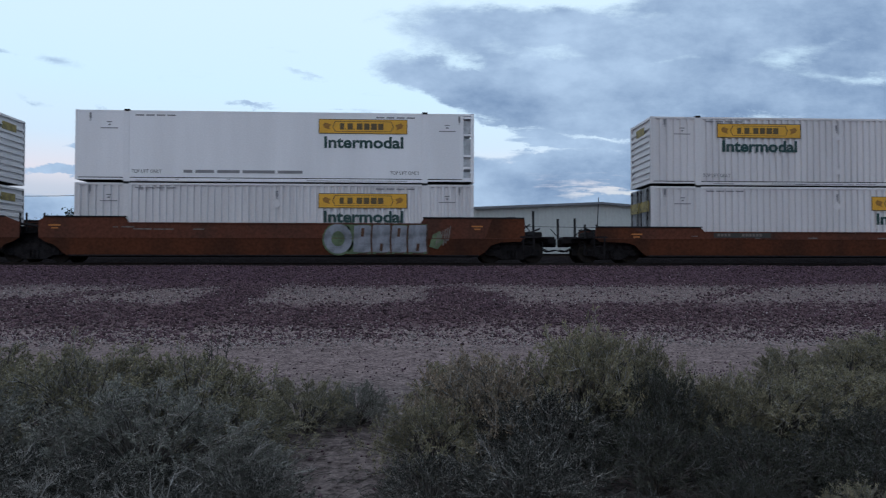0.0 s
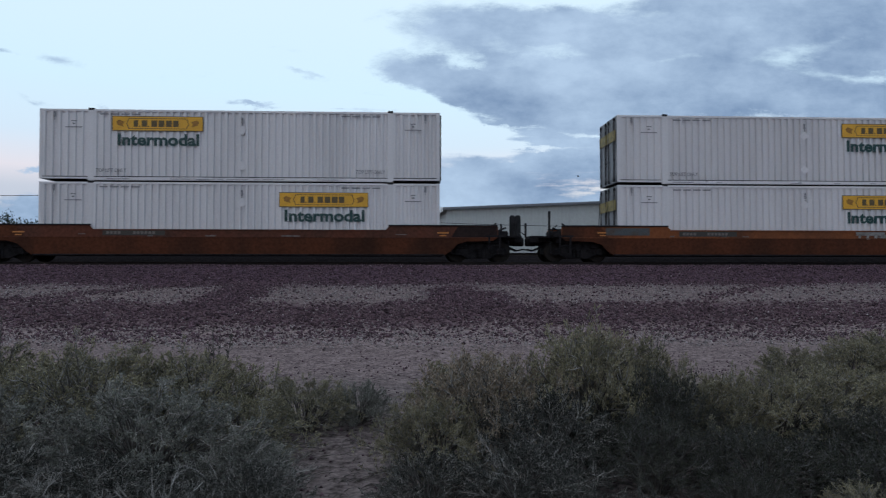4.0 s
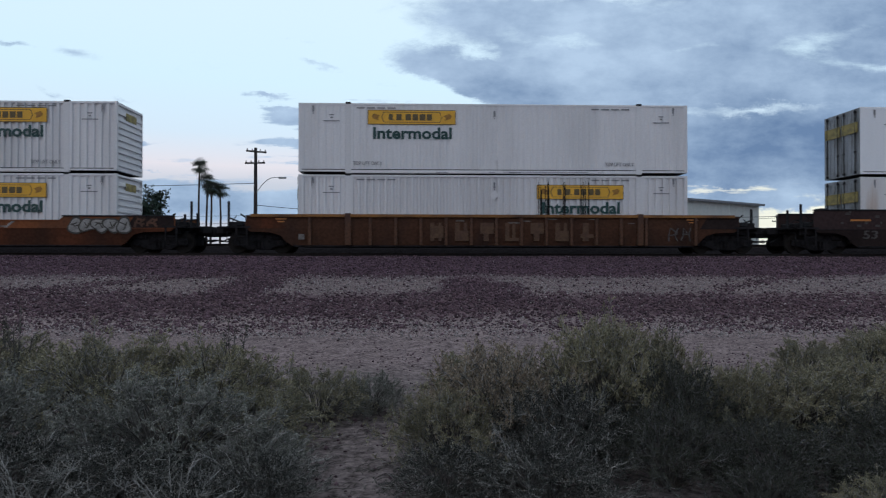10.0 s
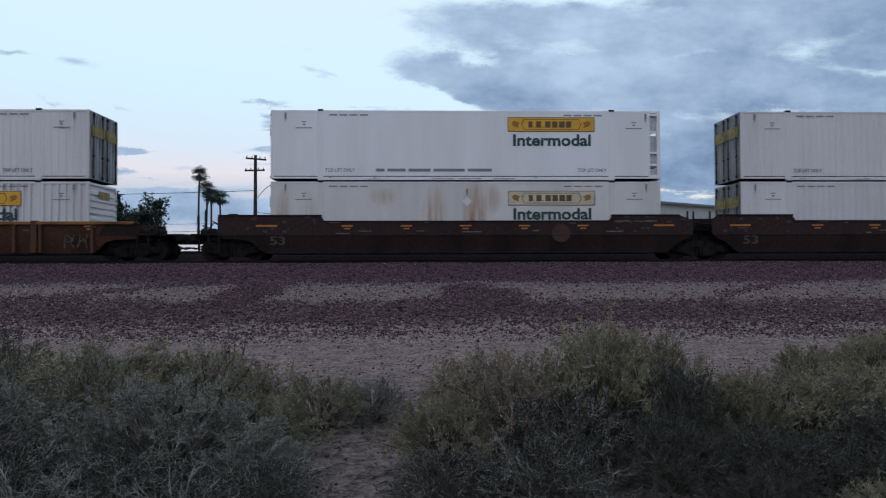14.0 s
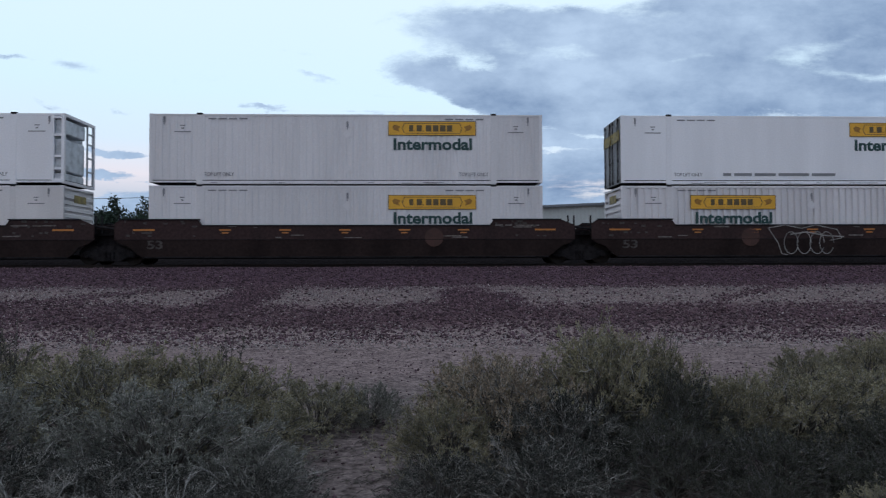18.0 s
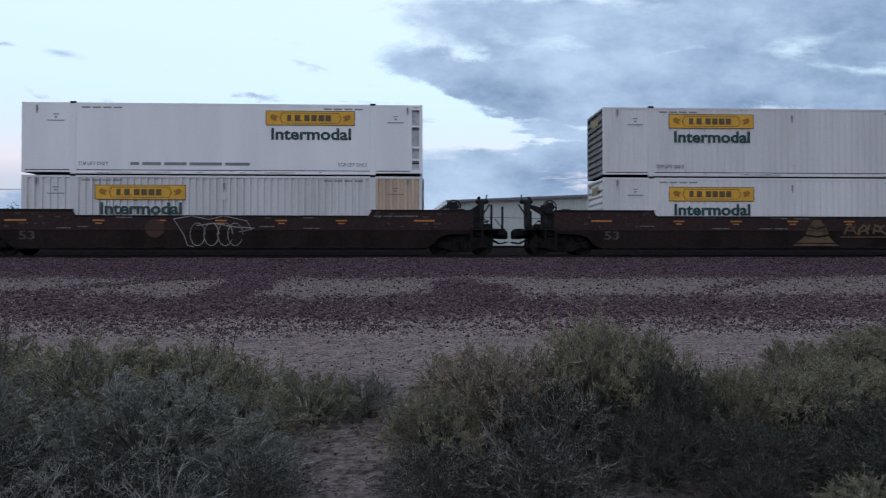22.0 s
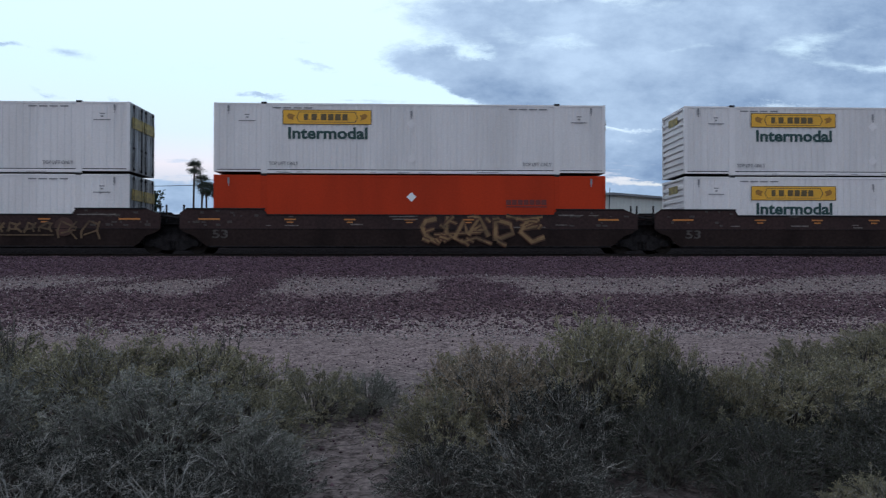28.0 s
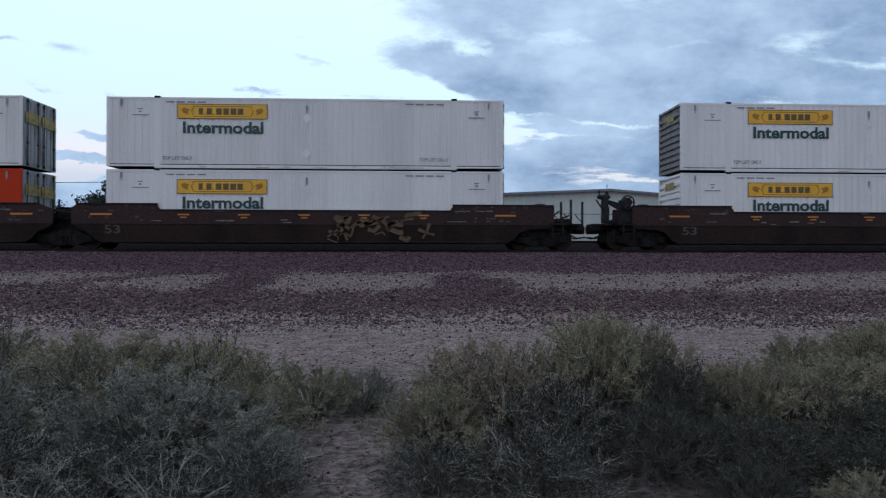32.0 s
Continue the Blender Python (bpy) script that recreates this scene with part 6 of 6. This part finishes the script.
def utility_pole(x, y, top, lean=0.0, lamp=None, arms=(0.35, 1.35), base=0.5):
    p = tagged(new("utility_pole"), "weathered timber utility pole" + (" with two crossarms" if len(arms) > 1 else "") + (" and a street lamp" if lamp else ""), "utility pole", "poles along the far road")
    p.location = (x, y, base)
    h = top - base
    part("shaft", Shape().tube((0, 0, 0), (lean * h, 0, h), 0.20, 0.13, n=12).mesh("shaft", WOOD), p)
    for k, a in enumerate(arms):
        sh = Shape().box(-0.9, 0.9, -0.22, -0.10, -0.07, 0.07, 0.01)
        ob = part("crossarm", sh.mesh("crossarm", WOOD), p, at=pose(lean * (h - a), 0, h - a, 0, 0, 32 if k == 0 else -8))
        sh = Shape()
        for xx in (-0.8, -0.35, 0.35, 0.8):
            sh.lathe_y(xx, 0.0, [(-0.02, 0.04), (0.02, 0.04)], 6)
            sh.tube((xx, -0.16, 0.07), (xx, -0.16, 0.22), 0.035, 0.05, n=7)
        part("insulator", sh.mesh("insulator", BLACK), ob)
    if lamp:
        z0, reach, rise_ = lamp
        sh = Shape()
        pts = [(0.1 + reach * k / 8, -0.1, z0 - base + rise_ * math.sin(math.pi / 2 * min(1, k / 6))) for k in range(9)]
        for a, b in zip(pts, pts[1:]):
            sh.tube(a, b, 0.035, n=7)
        part("lamp_arm", sh.mesh("lamp_arm", GALV), p)
        ex, _, ez = pts[-1]
        part("lamp_head", Shape().box(ex - 0.1, ex + 0.6, -0.22, 0.02, ez - 0.1, ez + 0.06, 0.05).mesh("lamp_head", GALV), p, "grey cobra-head street lamp, unlit")
    return p


utility_pole(-14.7, 60.0, 11.1, 0.0, lamp=(7.2, 2.0, 1.3))
utility_pole(40.2, 62.0, 10.8, 0.0, lamp=(6.9, 2.0, 1.0))
utility_pole(-2.1, 70.0, 8.8, 0.015, arms=(0.8,))
utility_pole(-13.0, 110.0, 9.2, 0.0, arms=(0.3,))
utility_pole(62.0, 118.0, 9.0, 0.0, arms=(0.4, 1.2))


def cable(a, b, sag, r=0.026):
    n = 14
    pts = [Vector(a).lerp(Vector(b), k / n) - Vector((0, 0, 4 * sag * (k / n) * (1 - k / n))) for k in range(n + 1)]
    sh = Shape()
    for p, q in zip(pts, pts[1:]):
        sh.tube(p, q, r, n=5, cap=False)
    tagged(new("overhead_cable", sh.mesh("overhead_cable", WIRE)), "thin dark overhead cable between poles", "cable", "overhead cables")


cable((-14.7, 60, 8.0), (-75, 66, 8.6), 0.5)
cable((-14.7, 60, 6.1), (-2.1, 70, 6.4), 0.3)
cable((-2.1, 70, 6.2), (40.2, 62, 5.6), 0.5)
cable((40.2, 62, 8.6), (95, 55, 8.9), 0.6)
cable((-13, 110, 8.6), (62, 118, 8.4), 0.8, 0.03)
cable((-13, 110, 8.6), (-90, 105, 8.4), 0.8, 0.03)
cable((-13, 110, 7.4), (-90, 105, 7.2), 0.8, 0.03)


def palm(x, y, top, seed, skirt=1.2):
    rng = random.Random(seed)
    p = tagged(new("fan_palm"), "tall fan palm with a ragged dark crown", "palm tree", "palms beyond the track")
    p.location = (x, y, 0.5)
    h = top - 0.5
    sh = Shape()
    pts = [Vector((0.06 * math.sin(k * 0.8 + seed), 0, h * k / 8)) for k in range(9)]
    for k, (a, b) in enumerate(zip(pts, pts[1:])):
        sh.tube(a, b, 0.17 - 0.007 * k, 0.17 - 0.007 * (k + 1), n=9)
    part("trunk", sh.mesh("trunk", BARK), p)
    for name, mt, n, lo, hi, size in (("crown", PALM_LEAF, 34, -40, 80, 1.8), ("frond_skirt", PALM_SKIRT, 8, -86, -48, skirt * 0.85)):
        sh = Shape()
        for k in range(n):
            az, el = rng.uniform(0, 6.283), radians(rng.uniform(lo, hi))
            d = Vector((math.cos(az) * math.cos(el), math.sin(az) * math.cos(el), math.sin(el)))
            side = d.cross(Vector((0, 0, 1))).normalized()
            up = side.cross(d)
            r = size * rng.uniform(0.55, 1.0)
            c = Vector((0, 0, h)) + d * r * 0.35
            sh.tube((0, 0, h), c, 0.02, n=3, cap=False)
            for j in range(9):
                w = radians(-80 + 20 * j)
                q = (d * math.cos(w) + side * math.sin(w)).normalized()
                tip = c + q * r * 0.72 - Vector((0, 0, 0.22 * r)) + up * rng.uniform(-0.06, 0.06)
                cr = q.cross(up).normalized() * 0.05
                mid = c.lerp(tip, 0.55) + Vector((0, 0, 0.10 * r))
                sh.add([c[:], (mid + cr)[:], tip[:], (mid - cr)[:]], [(0, 1, 2, 3)])
        part(name, sh.mesh(name, mt), p)


palm(-31.0, 95, 13.9, 1)
palm(-30.1, 95.5, 12.0, 2, 1.5)
palm(-29.2, 94.5, 10.9, 3)
palm(-28.1, 95, 10.6, 4)


def broadleaf(x, y, height, spread, seed, leaves, label, leaf=TREE_LEAF, size=0.28, base=0.55):
    rng = np.random.default_rng(seed)
    t = tagged(new("tree"), label, "tree", "trees beyond the track")
    t.location = (x, y, base)
    sh, tips = Shape(), []
    n = 9
    fork = height * 0.22
    sh.tube((0, 0, 0), (0, 0, fork), 0.22, 0.17, n=9)
    for k in range(n):
        az = 6.283 * k / n + rng.uniform(-0.3, 0.3)
        r, zz = spread * rng.uniform(0.35, 1.0), height * rng.uniform(0.55, 1.0)
        zz = min(zz, height * math.sqrt(max(0.1, 1 - 0.65 * (r / spread) ** 2)))
        a, b = Vector((0, 0, fork * rng.uniform(0.7, 1))), Vector((r * math.cos(az), r * math.sin(az), zz))
        mid = a.lerp(b, 0.5) + Vector((0, 0, -0.1 * height * rng.uniform(0, 1)))
        sh.tube(a, mid, 0.09, 0.06, n=6).tube(mid, b, 0.06, 0.02, n=6)
        for q in range(9):
            s = mid.lerp(b, rng.uniform(0, 1))
            e = s + Vector(rng.normal(0, 1, 3)) * spread * 0.22
            sh.tube(s, e, 0.025, 0.01, n=4)
            tips += [s.lerp(e, w) for w in (0.4, 0.7, 1.0)]
        tips += [a.lerp(b, w) for w in (0.5, 0.75, 1.0)]
    part("trunk", sh.mesh("trunk", BARK), t)
    tips = np.array([q[:] for q in tips])
    c = tips[rng.integers(0, len(tips), leaves)] + rng.normal(0, 0.22, (leaves, 3))
    c[:, 2] = np.maximum(c[:, 2], 0.1)
    d = rng.normal(0, 1, (leaves, 3))
    d /= np.linalg.norm(d, axis=1)[:, None]
    e = np.cross(d, rng.normal(0, 1, (leaves, 3)))
    e /= np.linalg.norm(e, axis=1)[:, None]
    s = size * rng.uniform(0.5, 1.1, (leaves, 1))
    V = np.stack([c - d * s * 0.5, c + e * s * 0.25, c + d * s * 0.5, c - e * s * 0.25], 1).reshape(-1, 3)
    F = (np.arange(leaves) * 4)[:, None] + np.arange(4)
    part("crown", soup("crown", V, F, leaf), t)


broadleaf(-25.4, 60, 7.3, 3.3, 11, 11000, "dark spreading tree with a ragged crown and gaps", size=0.34)
broadleaf(-36.5, 66, 5.6, 3.0, 12, 7000, "low dark tree with a ragged crown")
broadleaf(62.0, 92, 8.0, 3.6, 13, 3000, "dark tree beside the far road", size=0.35)
broadleaf(67.5, 95, 7.2, 3.2, 14, 2600, "dark tree beside the far road", size=0.35)
broadleaf(-62, 100, 7.5, 4.5, 15, 2600, "dark tree beside the far road", size=0.35)

# ---------------------------------------------------------------- desert shrubs
def shrub_mesh(seed, branches, plumes, twigs, leaf_n, stout=1.0, twig_w=0.0042, leaf_len=0.021):
    """Arrays for one shrub: arching branches from the root, plumes of stems on their outer parts, brush-like twigs on the stems, narrow leaves along the twigs."""
    rng = np.random.default_rng(seed)

    def unit(v):
        return v / (np.linalg.norm(v, axis=1)[:, None] + 1e-9)

    def sticks(a, b, r0, r1):
        """Three-sided tapering sticks from a to b."""
        d = unit(b - a)
        h = np.where(np.abs(d[:, 2:3]) > 0.9, [[1.0, 0, 0]], [[0, 0, 1.0]])
        s = unit(np.cross(d, h))
        t = np.cross(d, s)
        rings = []
        for p, r in ((a, r0), (b, r1)):
            for k in range(3):
                w = 2.0944 * k
                rings.append(p + r * stout * (s * math.cos(w) + t * math.sin(w)))
        q = np.array([(0, 1, 4, 3), (1, 2, 5, 4), (2, 0, 3, 5)])
        return np.stack(rings, 1).reshape(-1, 3), (q[None] + (np.arange(len(a)) * 6)[:, None, None]).reshape(-1, 4)

    def join(parts):
        V, F, n = [], [], 0
        for v, f in parts:
            V.append(v)
            F.append(f + n)
            n += len(v)
        return np.concatenate(V), np.concatenate(F)

    # arching branches whose ends lie on an uneven dome
    i = np.arange(branches)
    az = 2.39996 * i + rng.normal(0, 0.2, branches)
    sel = np.clip(1.0 - (i + 0.5) / branches * 0.92 + rng.normal(0, 0.05, branches), 0.06, 1.0)
    cel = np.sqrt(1 - sel ** 2)
    lump = (1 + 0.15 * np.sin(3 * az + seed) + 0.10 * np.sin(5 * az + 2 * seed)) * rng.uniform(0.72, 0.92, branches)
    tip = np.stack([cel * lump * np.cos(az), cel * lump * np.sin(az), 0.9 * (0.10 + 0.90 * sel) * rng.uniform(0.74, 0.92, branches)], 1)
    root = np.stack([0.13 * np.cos(az), 0.13 * np.sin(az), 0 * az], 1) * rng.uniform(0.3, 1.3, (branches, 1))
    bow = np.concatenate([0.42 * tip[:, :2], 0.66 * tip[:, 2:] + 0.06], 1) + rng.normal(0, 0.05, (branches, 3))
    bow[:, 2] = np.maximum(bow[:, 2], 0.05)

    def curve(k, t):
        return root[k] * (1 - t) ** 2 + bow[k] * 2 * t * (1 - t) + tip[k] * t ** 2

    big = []
    for j in range(4):
        big.append(sticks(curve(i, j / 4), curve(i, (j + 1) / 4), 0.013 - 0.0022 * j, 0.013 - 0.0022 * (j + 1)))
    # plumes: stems that leave the outer part of a branch and turn upwards
    k = np.repeat(i, plumes)
    t = rng.uniform(0.42, 1.0, (len(k), 1)) ** 0.8
    a = curve(k, t)
    run = unit(curve(k, np.minimum(t + 0.05, 1.05)) - curve(k, t - 0.05))
    out = unit(a * [[1, 1, 0.6]])
    d = unit(run * 0.5 + out * 0.35 + [[0, 0, 0.10]] + rng.normal(0, 0.55, a.shape))
    ln = rng.uniform(0.08, 0.21, (len(k), 1)) * (1.35 - 0.5 * t)
    m = a + d * ln * 0.5
    d2 = unit(d + [[0, 0, 0.25]] + rng.normal(0, 0.15, a.shape))
    e = m + d2 * ln * 0.5
    for q in (m, e):
        q[:, 2] = np.maximum(q[:, 2], 0.02)
    pale_ = [sticks(a, m, 0.0046, 0.0034), sticks(m, e, 0.0034, 0.0018)]
    # twigs, swept forwards along the stem like a brush
    k = np.repeat(np.arange(len(a)), twigs)
    w = rng.uniform(0.10, 1.12, (len(k), 1)) ** 0.55
    s = np.where(w < 0.5, a[k] + (m - a)[k] * w * 2, m[k] + (e - m)[k] * (w - 0.5) * 2)
    d = unit(np.where(w < 0.5, d[k], d2[k]) + rng.normal(0, 0.62, s.shape) + [[0, 0, 0.14]])
    tl = rng.uniform(0.028, 0.066, (len(k), 1)) * (1.25 - 0.4 * w)
    z = s + d * tl
    z[:, 2] = np.maximum(z[:, 2], 0.015)
    flat = unit(np.cross(d, rng.normal(0, 1, d.shape))) * twig_w
    V = np.stack([s - flat * 0.5, s + flat * 0.5, z + flat * 0.2, z - flat * 0.2], 1).reshape(-1, 3)
    tw = join(pale_ + [(V, (np.arange(len(k)) * 4)[:, None] + np.arange(4))])
    # narrow leaves close along the twigs; the woody lower part carries few
    k = np.repeat(np.arange(len(s)), leaf_n)
    k = k[rng.random(len(k)) < np.clip((z[k, 2] - 0.04) / 0.28, 0.25, 1.0)]
    c = s[k] + (z[k] - s[k]) * rng.uniform(0.15, 1.05, (len(k), 1))
    ld = unit(d[k] + rng.normal(0, 0.38, c.shape))
    sd = unit(np.cross(ld, rng.normal(0, 1, c.shape)))
    l = leaf_len * rng.uniform(0.55, 1.3, (len(k), 1))
    V = np.stack([c, c + ld * l * 0.5 + sd * l * 0.21, c + ld * l, c + ld * l * 0.5 - sd * l * 0.21], 1).reshape(-1, 3)
    return join(big), tw, (V, (np.arange(len(k)) * 4)[:, None] + np.arange(4))


SHRUBS = []
# seeds 6 to 8 have the shade-darkened leaves, seed 6 darker twigs as well
for seed, leafm, leaves in ((1, SAGE, 6), (2, OLIVE, 7), (3, SAGE, 5), (4, OLIVE, 6), (5, DRY, 6), (6, DARK_LEAF, 6), (7, LOW_SHADE_LEAF, 1), (8, LOW_SHADE_LEAF, 5)):
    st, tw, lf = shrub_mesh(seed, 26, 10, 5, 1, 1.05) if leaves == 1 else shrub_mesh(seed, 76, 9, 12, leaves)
    SHRUBS.append((soup("branchwork", *st, DEAD if leaves == 1 else STEM), soup("twiggery", *tw, SHADED_TWIG if seed == 6 else TWIG), soup("foliage", *lf, leafm)))


def shrub(kind, x, y, r, h, turn, label):
    s = tagged(new("desert_shrub"), label, "shrub", "shrubs beside the dirt road")
    s.matrix_basis = Matrix.Translation((x, y, float(ground_z(x, y)) - 0.01)) @ Euler((0, 0, radians(turn))).to_matrix().to_4x4()
    st, tw, lf = SHRUBS[kind]
    m = Matrix.Diagonal((r, r, h / 0.9, 1))
    part("branchwork", st, s, at=m)
    part("twiggery", tw, s, "pale dry twigs", at=m)
    part("foliage", lf, s, at=m)


def fallen_twigs():
    rng = np.random.default_rng(31)
    sh = Shape()
    for k in range(230):
        x, y = float(rng.normal(-0.62, 0.42)), float(rng.uniform(4.2, 7.0))
        a, n = float(rng.normal(0.2, 0.7)), float(rng.uniform(0.03, 0.14))
        p = Vector((x, y, float(ground_z(x, y)) + 0.006))
        q = p + Vector((math.cos(a), math.sin(a), 0)) * n + Vector((0, 0, float(rng.uniform(0, 0.012))))
        sh.tube(p, p.lerp(q, 0.5) + Vector((0, 0, 0.008)), 0.004, 0.003, n=4).tube(p.lerp(q, 0.5) + Vector((0, 0, 0.008)), q, 0.003, 0.0015, n=4)
    tagged(new("fallen_twigs", sh.mesh("fallen_twigs", STEM)), "dry dark twigs littering the sand between shrubs", "twigs", kind="stuff")


fallen_twigs()
GREY, OLV = "dense twiggy grey-green desert shrub", "dense olive-green desert shrub with dry twigs"
for kind, x, y, r, h, turn in (
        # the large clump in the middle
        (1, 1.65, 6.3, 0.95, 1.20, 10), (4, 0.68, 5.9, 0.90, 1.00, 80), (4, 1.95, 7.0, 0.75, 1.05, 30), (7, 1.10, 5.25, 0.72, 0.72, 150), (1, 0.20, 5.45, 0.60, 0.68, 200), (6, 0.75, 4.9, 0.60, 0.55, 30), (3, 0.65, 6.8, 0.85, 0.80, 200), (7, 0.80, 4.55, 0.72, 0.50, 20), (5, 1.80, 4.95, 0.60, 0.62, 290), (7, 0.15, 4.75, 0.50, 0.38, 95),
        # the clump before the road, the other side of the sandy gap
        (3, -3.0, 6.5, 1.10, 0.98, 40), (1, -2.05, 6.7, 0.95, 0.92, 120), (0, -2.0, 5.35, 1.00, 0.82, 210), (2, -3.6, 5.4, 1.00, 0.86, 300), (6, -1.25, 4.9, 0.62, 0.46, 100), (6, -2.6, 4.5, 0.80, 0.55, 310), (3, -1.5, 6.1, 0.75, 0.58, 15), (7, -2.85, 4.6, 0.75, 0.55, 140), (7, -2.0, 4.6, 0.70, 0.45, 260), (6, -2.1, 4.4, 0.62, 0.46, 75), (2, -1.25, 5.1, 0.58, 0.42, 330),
        (1, -4.6, 7.2, 1.10, 0.95, 77), (3, -1.05, 7.0, 0.62, 0.58, 200), (0, -0.55, 7.3, 0.50, 0.46, 30), (2, -3.9, 8.2, 0.8, 0.62, 130), (7, -1.45, 4.3, 0.45, 0.30, 15), (7, -1.05, 4.55, 0.50, 0.36, 45), (6, -2.35, 4.15, 0.62, 0.50, 250), (6, -1.5, 4.15, 0.55, 0.44, 160),
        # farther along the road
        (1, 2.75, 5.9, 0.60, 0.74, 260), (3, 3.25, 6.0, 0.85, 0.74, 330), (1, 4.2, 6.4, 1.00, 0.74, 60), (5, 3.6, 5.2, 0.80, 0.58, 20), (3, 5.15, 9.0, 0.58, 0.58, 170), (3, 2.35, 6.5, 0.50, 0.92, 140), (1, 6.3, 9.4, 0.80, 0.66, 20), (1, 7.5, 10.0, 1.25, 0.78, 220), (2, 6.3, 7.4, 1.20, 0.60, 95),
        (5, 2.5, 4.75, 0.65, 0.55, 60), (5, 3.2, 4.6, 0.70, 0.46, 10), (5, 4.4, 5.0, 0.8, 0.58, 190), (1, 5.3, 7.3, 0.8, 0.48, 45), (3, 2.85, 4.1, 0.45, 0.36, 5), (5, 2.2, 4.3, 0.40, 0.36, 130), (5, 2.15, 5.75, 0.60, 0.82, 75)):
    shrub(kind, x, y, r, h, turn, "half-dead shrub of bare pale grey branches" if kind == 6 else OLV if kind in (1, 3) else GREY)


def sprig(x, y, h, seed):
    """A thin upright plant: a few wiry stalks with small leaves."""
    rng = random.Random(seed)
    s = tagged(new("desert_weed"), "thin upright weed with small dark leaves", "weed", "weeds among the shrubs")
    s.location = (x, y, float(ground_z(x, y)) - 0.01)
    st, lf = Shape(), Shape()
    for k in range(9):
        a, b = rng.uniform(0, 6.283), rng.uniform(0.05, 0.20)
        p0, p1 = Vector((0, 0, 0)), Vector((b * math.cos(a), b * math.sin(a), h * rng.uniform(0.7, 1.0)))
        st.tube(p0, p1, 0.006, 0.003, n=4)
        for j in range(16):
            q = p0.lerp(p1, rng.uniform(0.45, 1.0))
            d = Vector((rng.uniform(-1, 1), rng.uniform(-1, 1), rng.uniform(0.2, 1))).normalized()
            e = q + d * rng.uniform(0.03, 0.07)
            st.tube(q, e, 0.003, 0.002, n=3, cap=False)
            for m_ in range(3):
                c = q.lerp(e, 0.4 + 0.3 * m_)
                u_ = Vector((rng.uniform(-1, 1), rng.uniform(-1, 1), rng.uniform(-0.2, 1))).normalized() * 0.022
                w_ = u_.cross(d).normalized() * 0.006
                lf.add([c[:], (c + u_ * 0.5 + w_)[:], (c + u_)[:], (c + u_ * 0.5 - w_)[:]], [(0, 1, 2, 3)])
    part("stalk", st.mesh("stalk", STEM), s)
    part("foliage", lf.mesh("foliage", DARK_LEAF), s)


sprig(-2.05, 7.4, 0.98, 1)
sprig(-4.1, 7.0, 1.12, 2)
sprig(-4.35, 7.1, 1.05, 3)
sprig(2.45, 6.9, 1.02, 4)


# ---------------------------------------------------------------- two birds
birds = []


def bird(start, speed, seed):
    b = tagged(new("small_bird"), "small dark bird flying past beyond the train", "bird", "birds")
    part("body", Shape().tube((0.0, 0, 0), (0.10, 0, 0.01), 0.045, 0.03, n=8).tube((0, 0, 0), (-0.08, 0, 0), 0.045, 0.015, n=8).mesh("body", FEATHER), b)
    part("head", Shape().box(0.09, 0.15, -0.022, 0.022, -0.005, 0.04, 0.012).mesh("head", FEATHER), b)
    part("tail", Shape().add([(-0.07, -0.015, 0), (-0.07, 0.015, 0), (-0.17, 0.04, 0.005), (-0.17, -0.04, 0.005)], [(0, 1, 2, 3)]).mesh("tail", FEATHER), b)
    wings = []
    for s in (-1, 1):
        w = part("wing", Shape().add([(0.06, 0, 0), (-0.05, 0, 0), (-0.06, s * 0.10, 0.004), (-0.02, s * 0.21, 0.0), (0.03, s * 0.15, 0.006)], [(0, 1, 2, 3, 4)]).mesh("wing", FEATHER), b)
        wings.append((w, s))
    birds.append((b, Vector(start), Vector(speed), seed, wings))


bird((32.12, 60.0, 23.50), (-12.25, 0.0, -9.95), 0)
bird((34.79, 60.0, 20.55), (-7.75, 0.0, -6.13), 3)


# ---------------------------------------------------------------- what moves
def motions():
    for thing in moving:
        x, y, z = thing.location
        walk(thing, [(t, pose(x - travelled(t), y, z)) for t in TIMES])
    steps = [0.1 * k for k in range(321)]
    turns = [-math.degrees(travelled(t) / 0.42) for t in steps]
    for w, dx in wheelsets:
        walk(w, [(t, pose(dx, 0, 0.42, 0, a % 360, 0)) for t, a in zip(steps, turns)])
    # the birds come down from the sky, pass behind the train and settle on the ground beyond
    for b, p0, v, seed, wings in birds:
        rows, heading = [], math.degrees(math.atan2(v.y, v.x))
        for t in (0.0, 1.0, 2.0, 2.6, 3.0, 3.4, 4.0, 4.6, 5.2, 5.6, 32.0):
            q = p0 + v * (min(t, 5.2) - 2.6)
            if t > 3.4:
                q.z = max(q.z, 1.0)
            if t > 5.2:
                q.z = 0.56
            rows.append((t, pose(q.x, q.y, q.z, 0, 0, heading)))
        walk(b, rows)
        for w, s in wings:
            walk(w, [(t, pose(0, 0, 0, s * ((32 if (k + seed) % 2 else -24) if t < 5.6 else -8), 0, 0)) for k, t in enumerate(steps)])


motions()
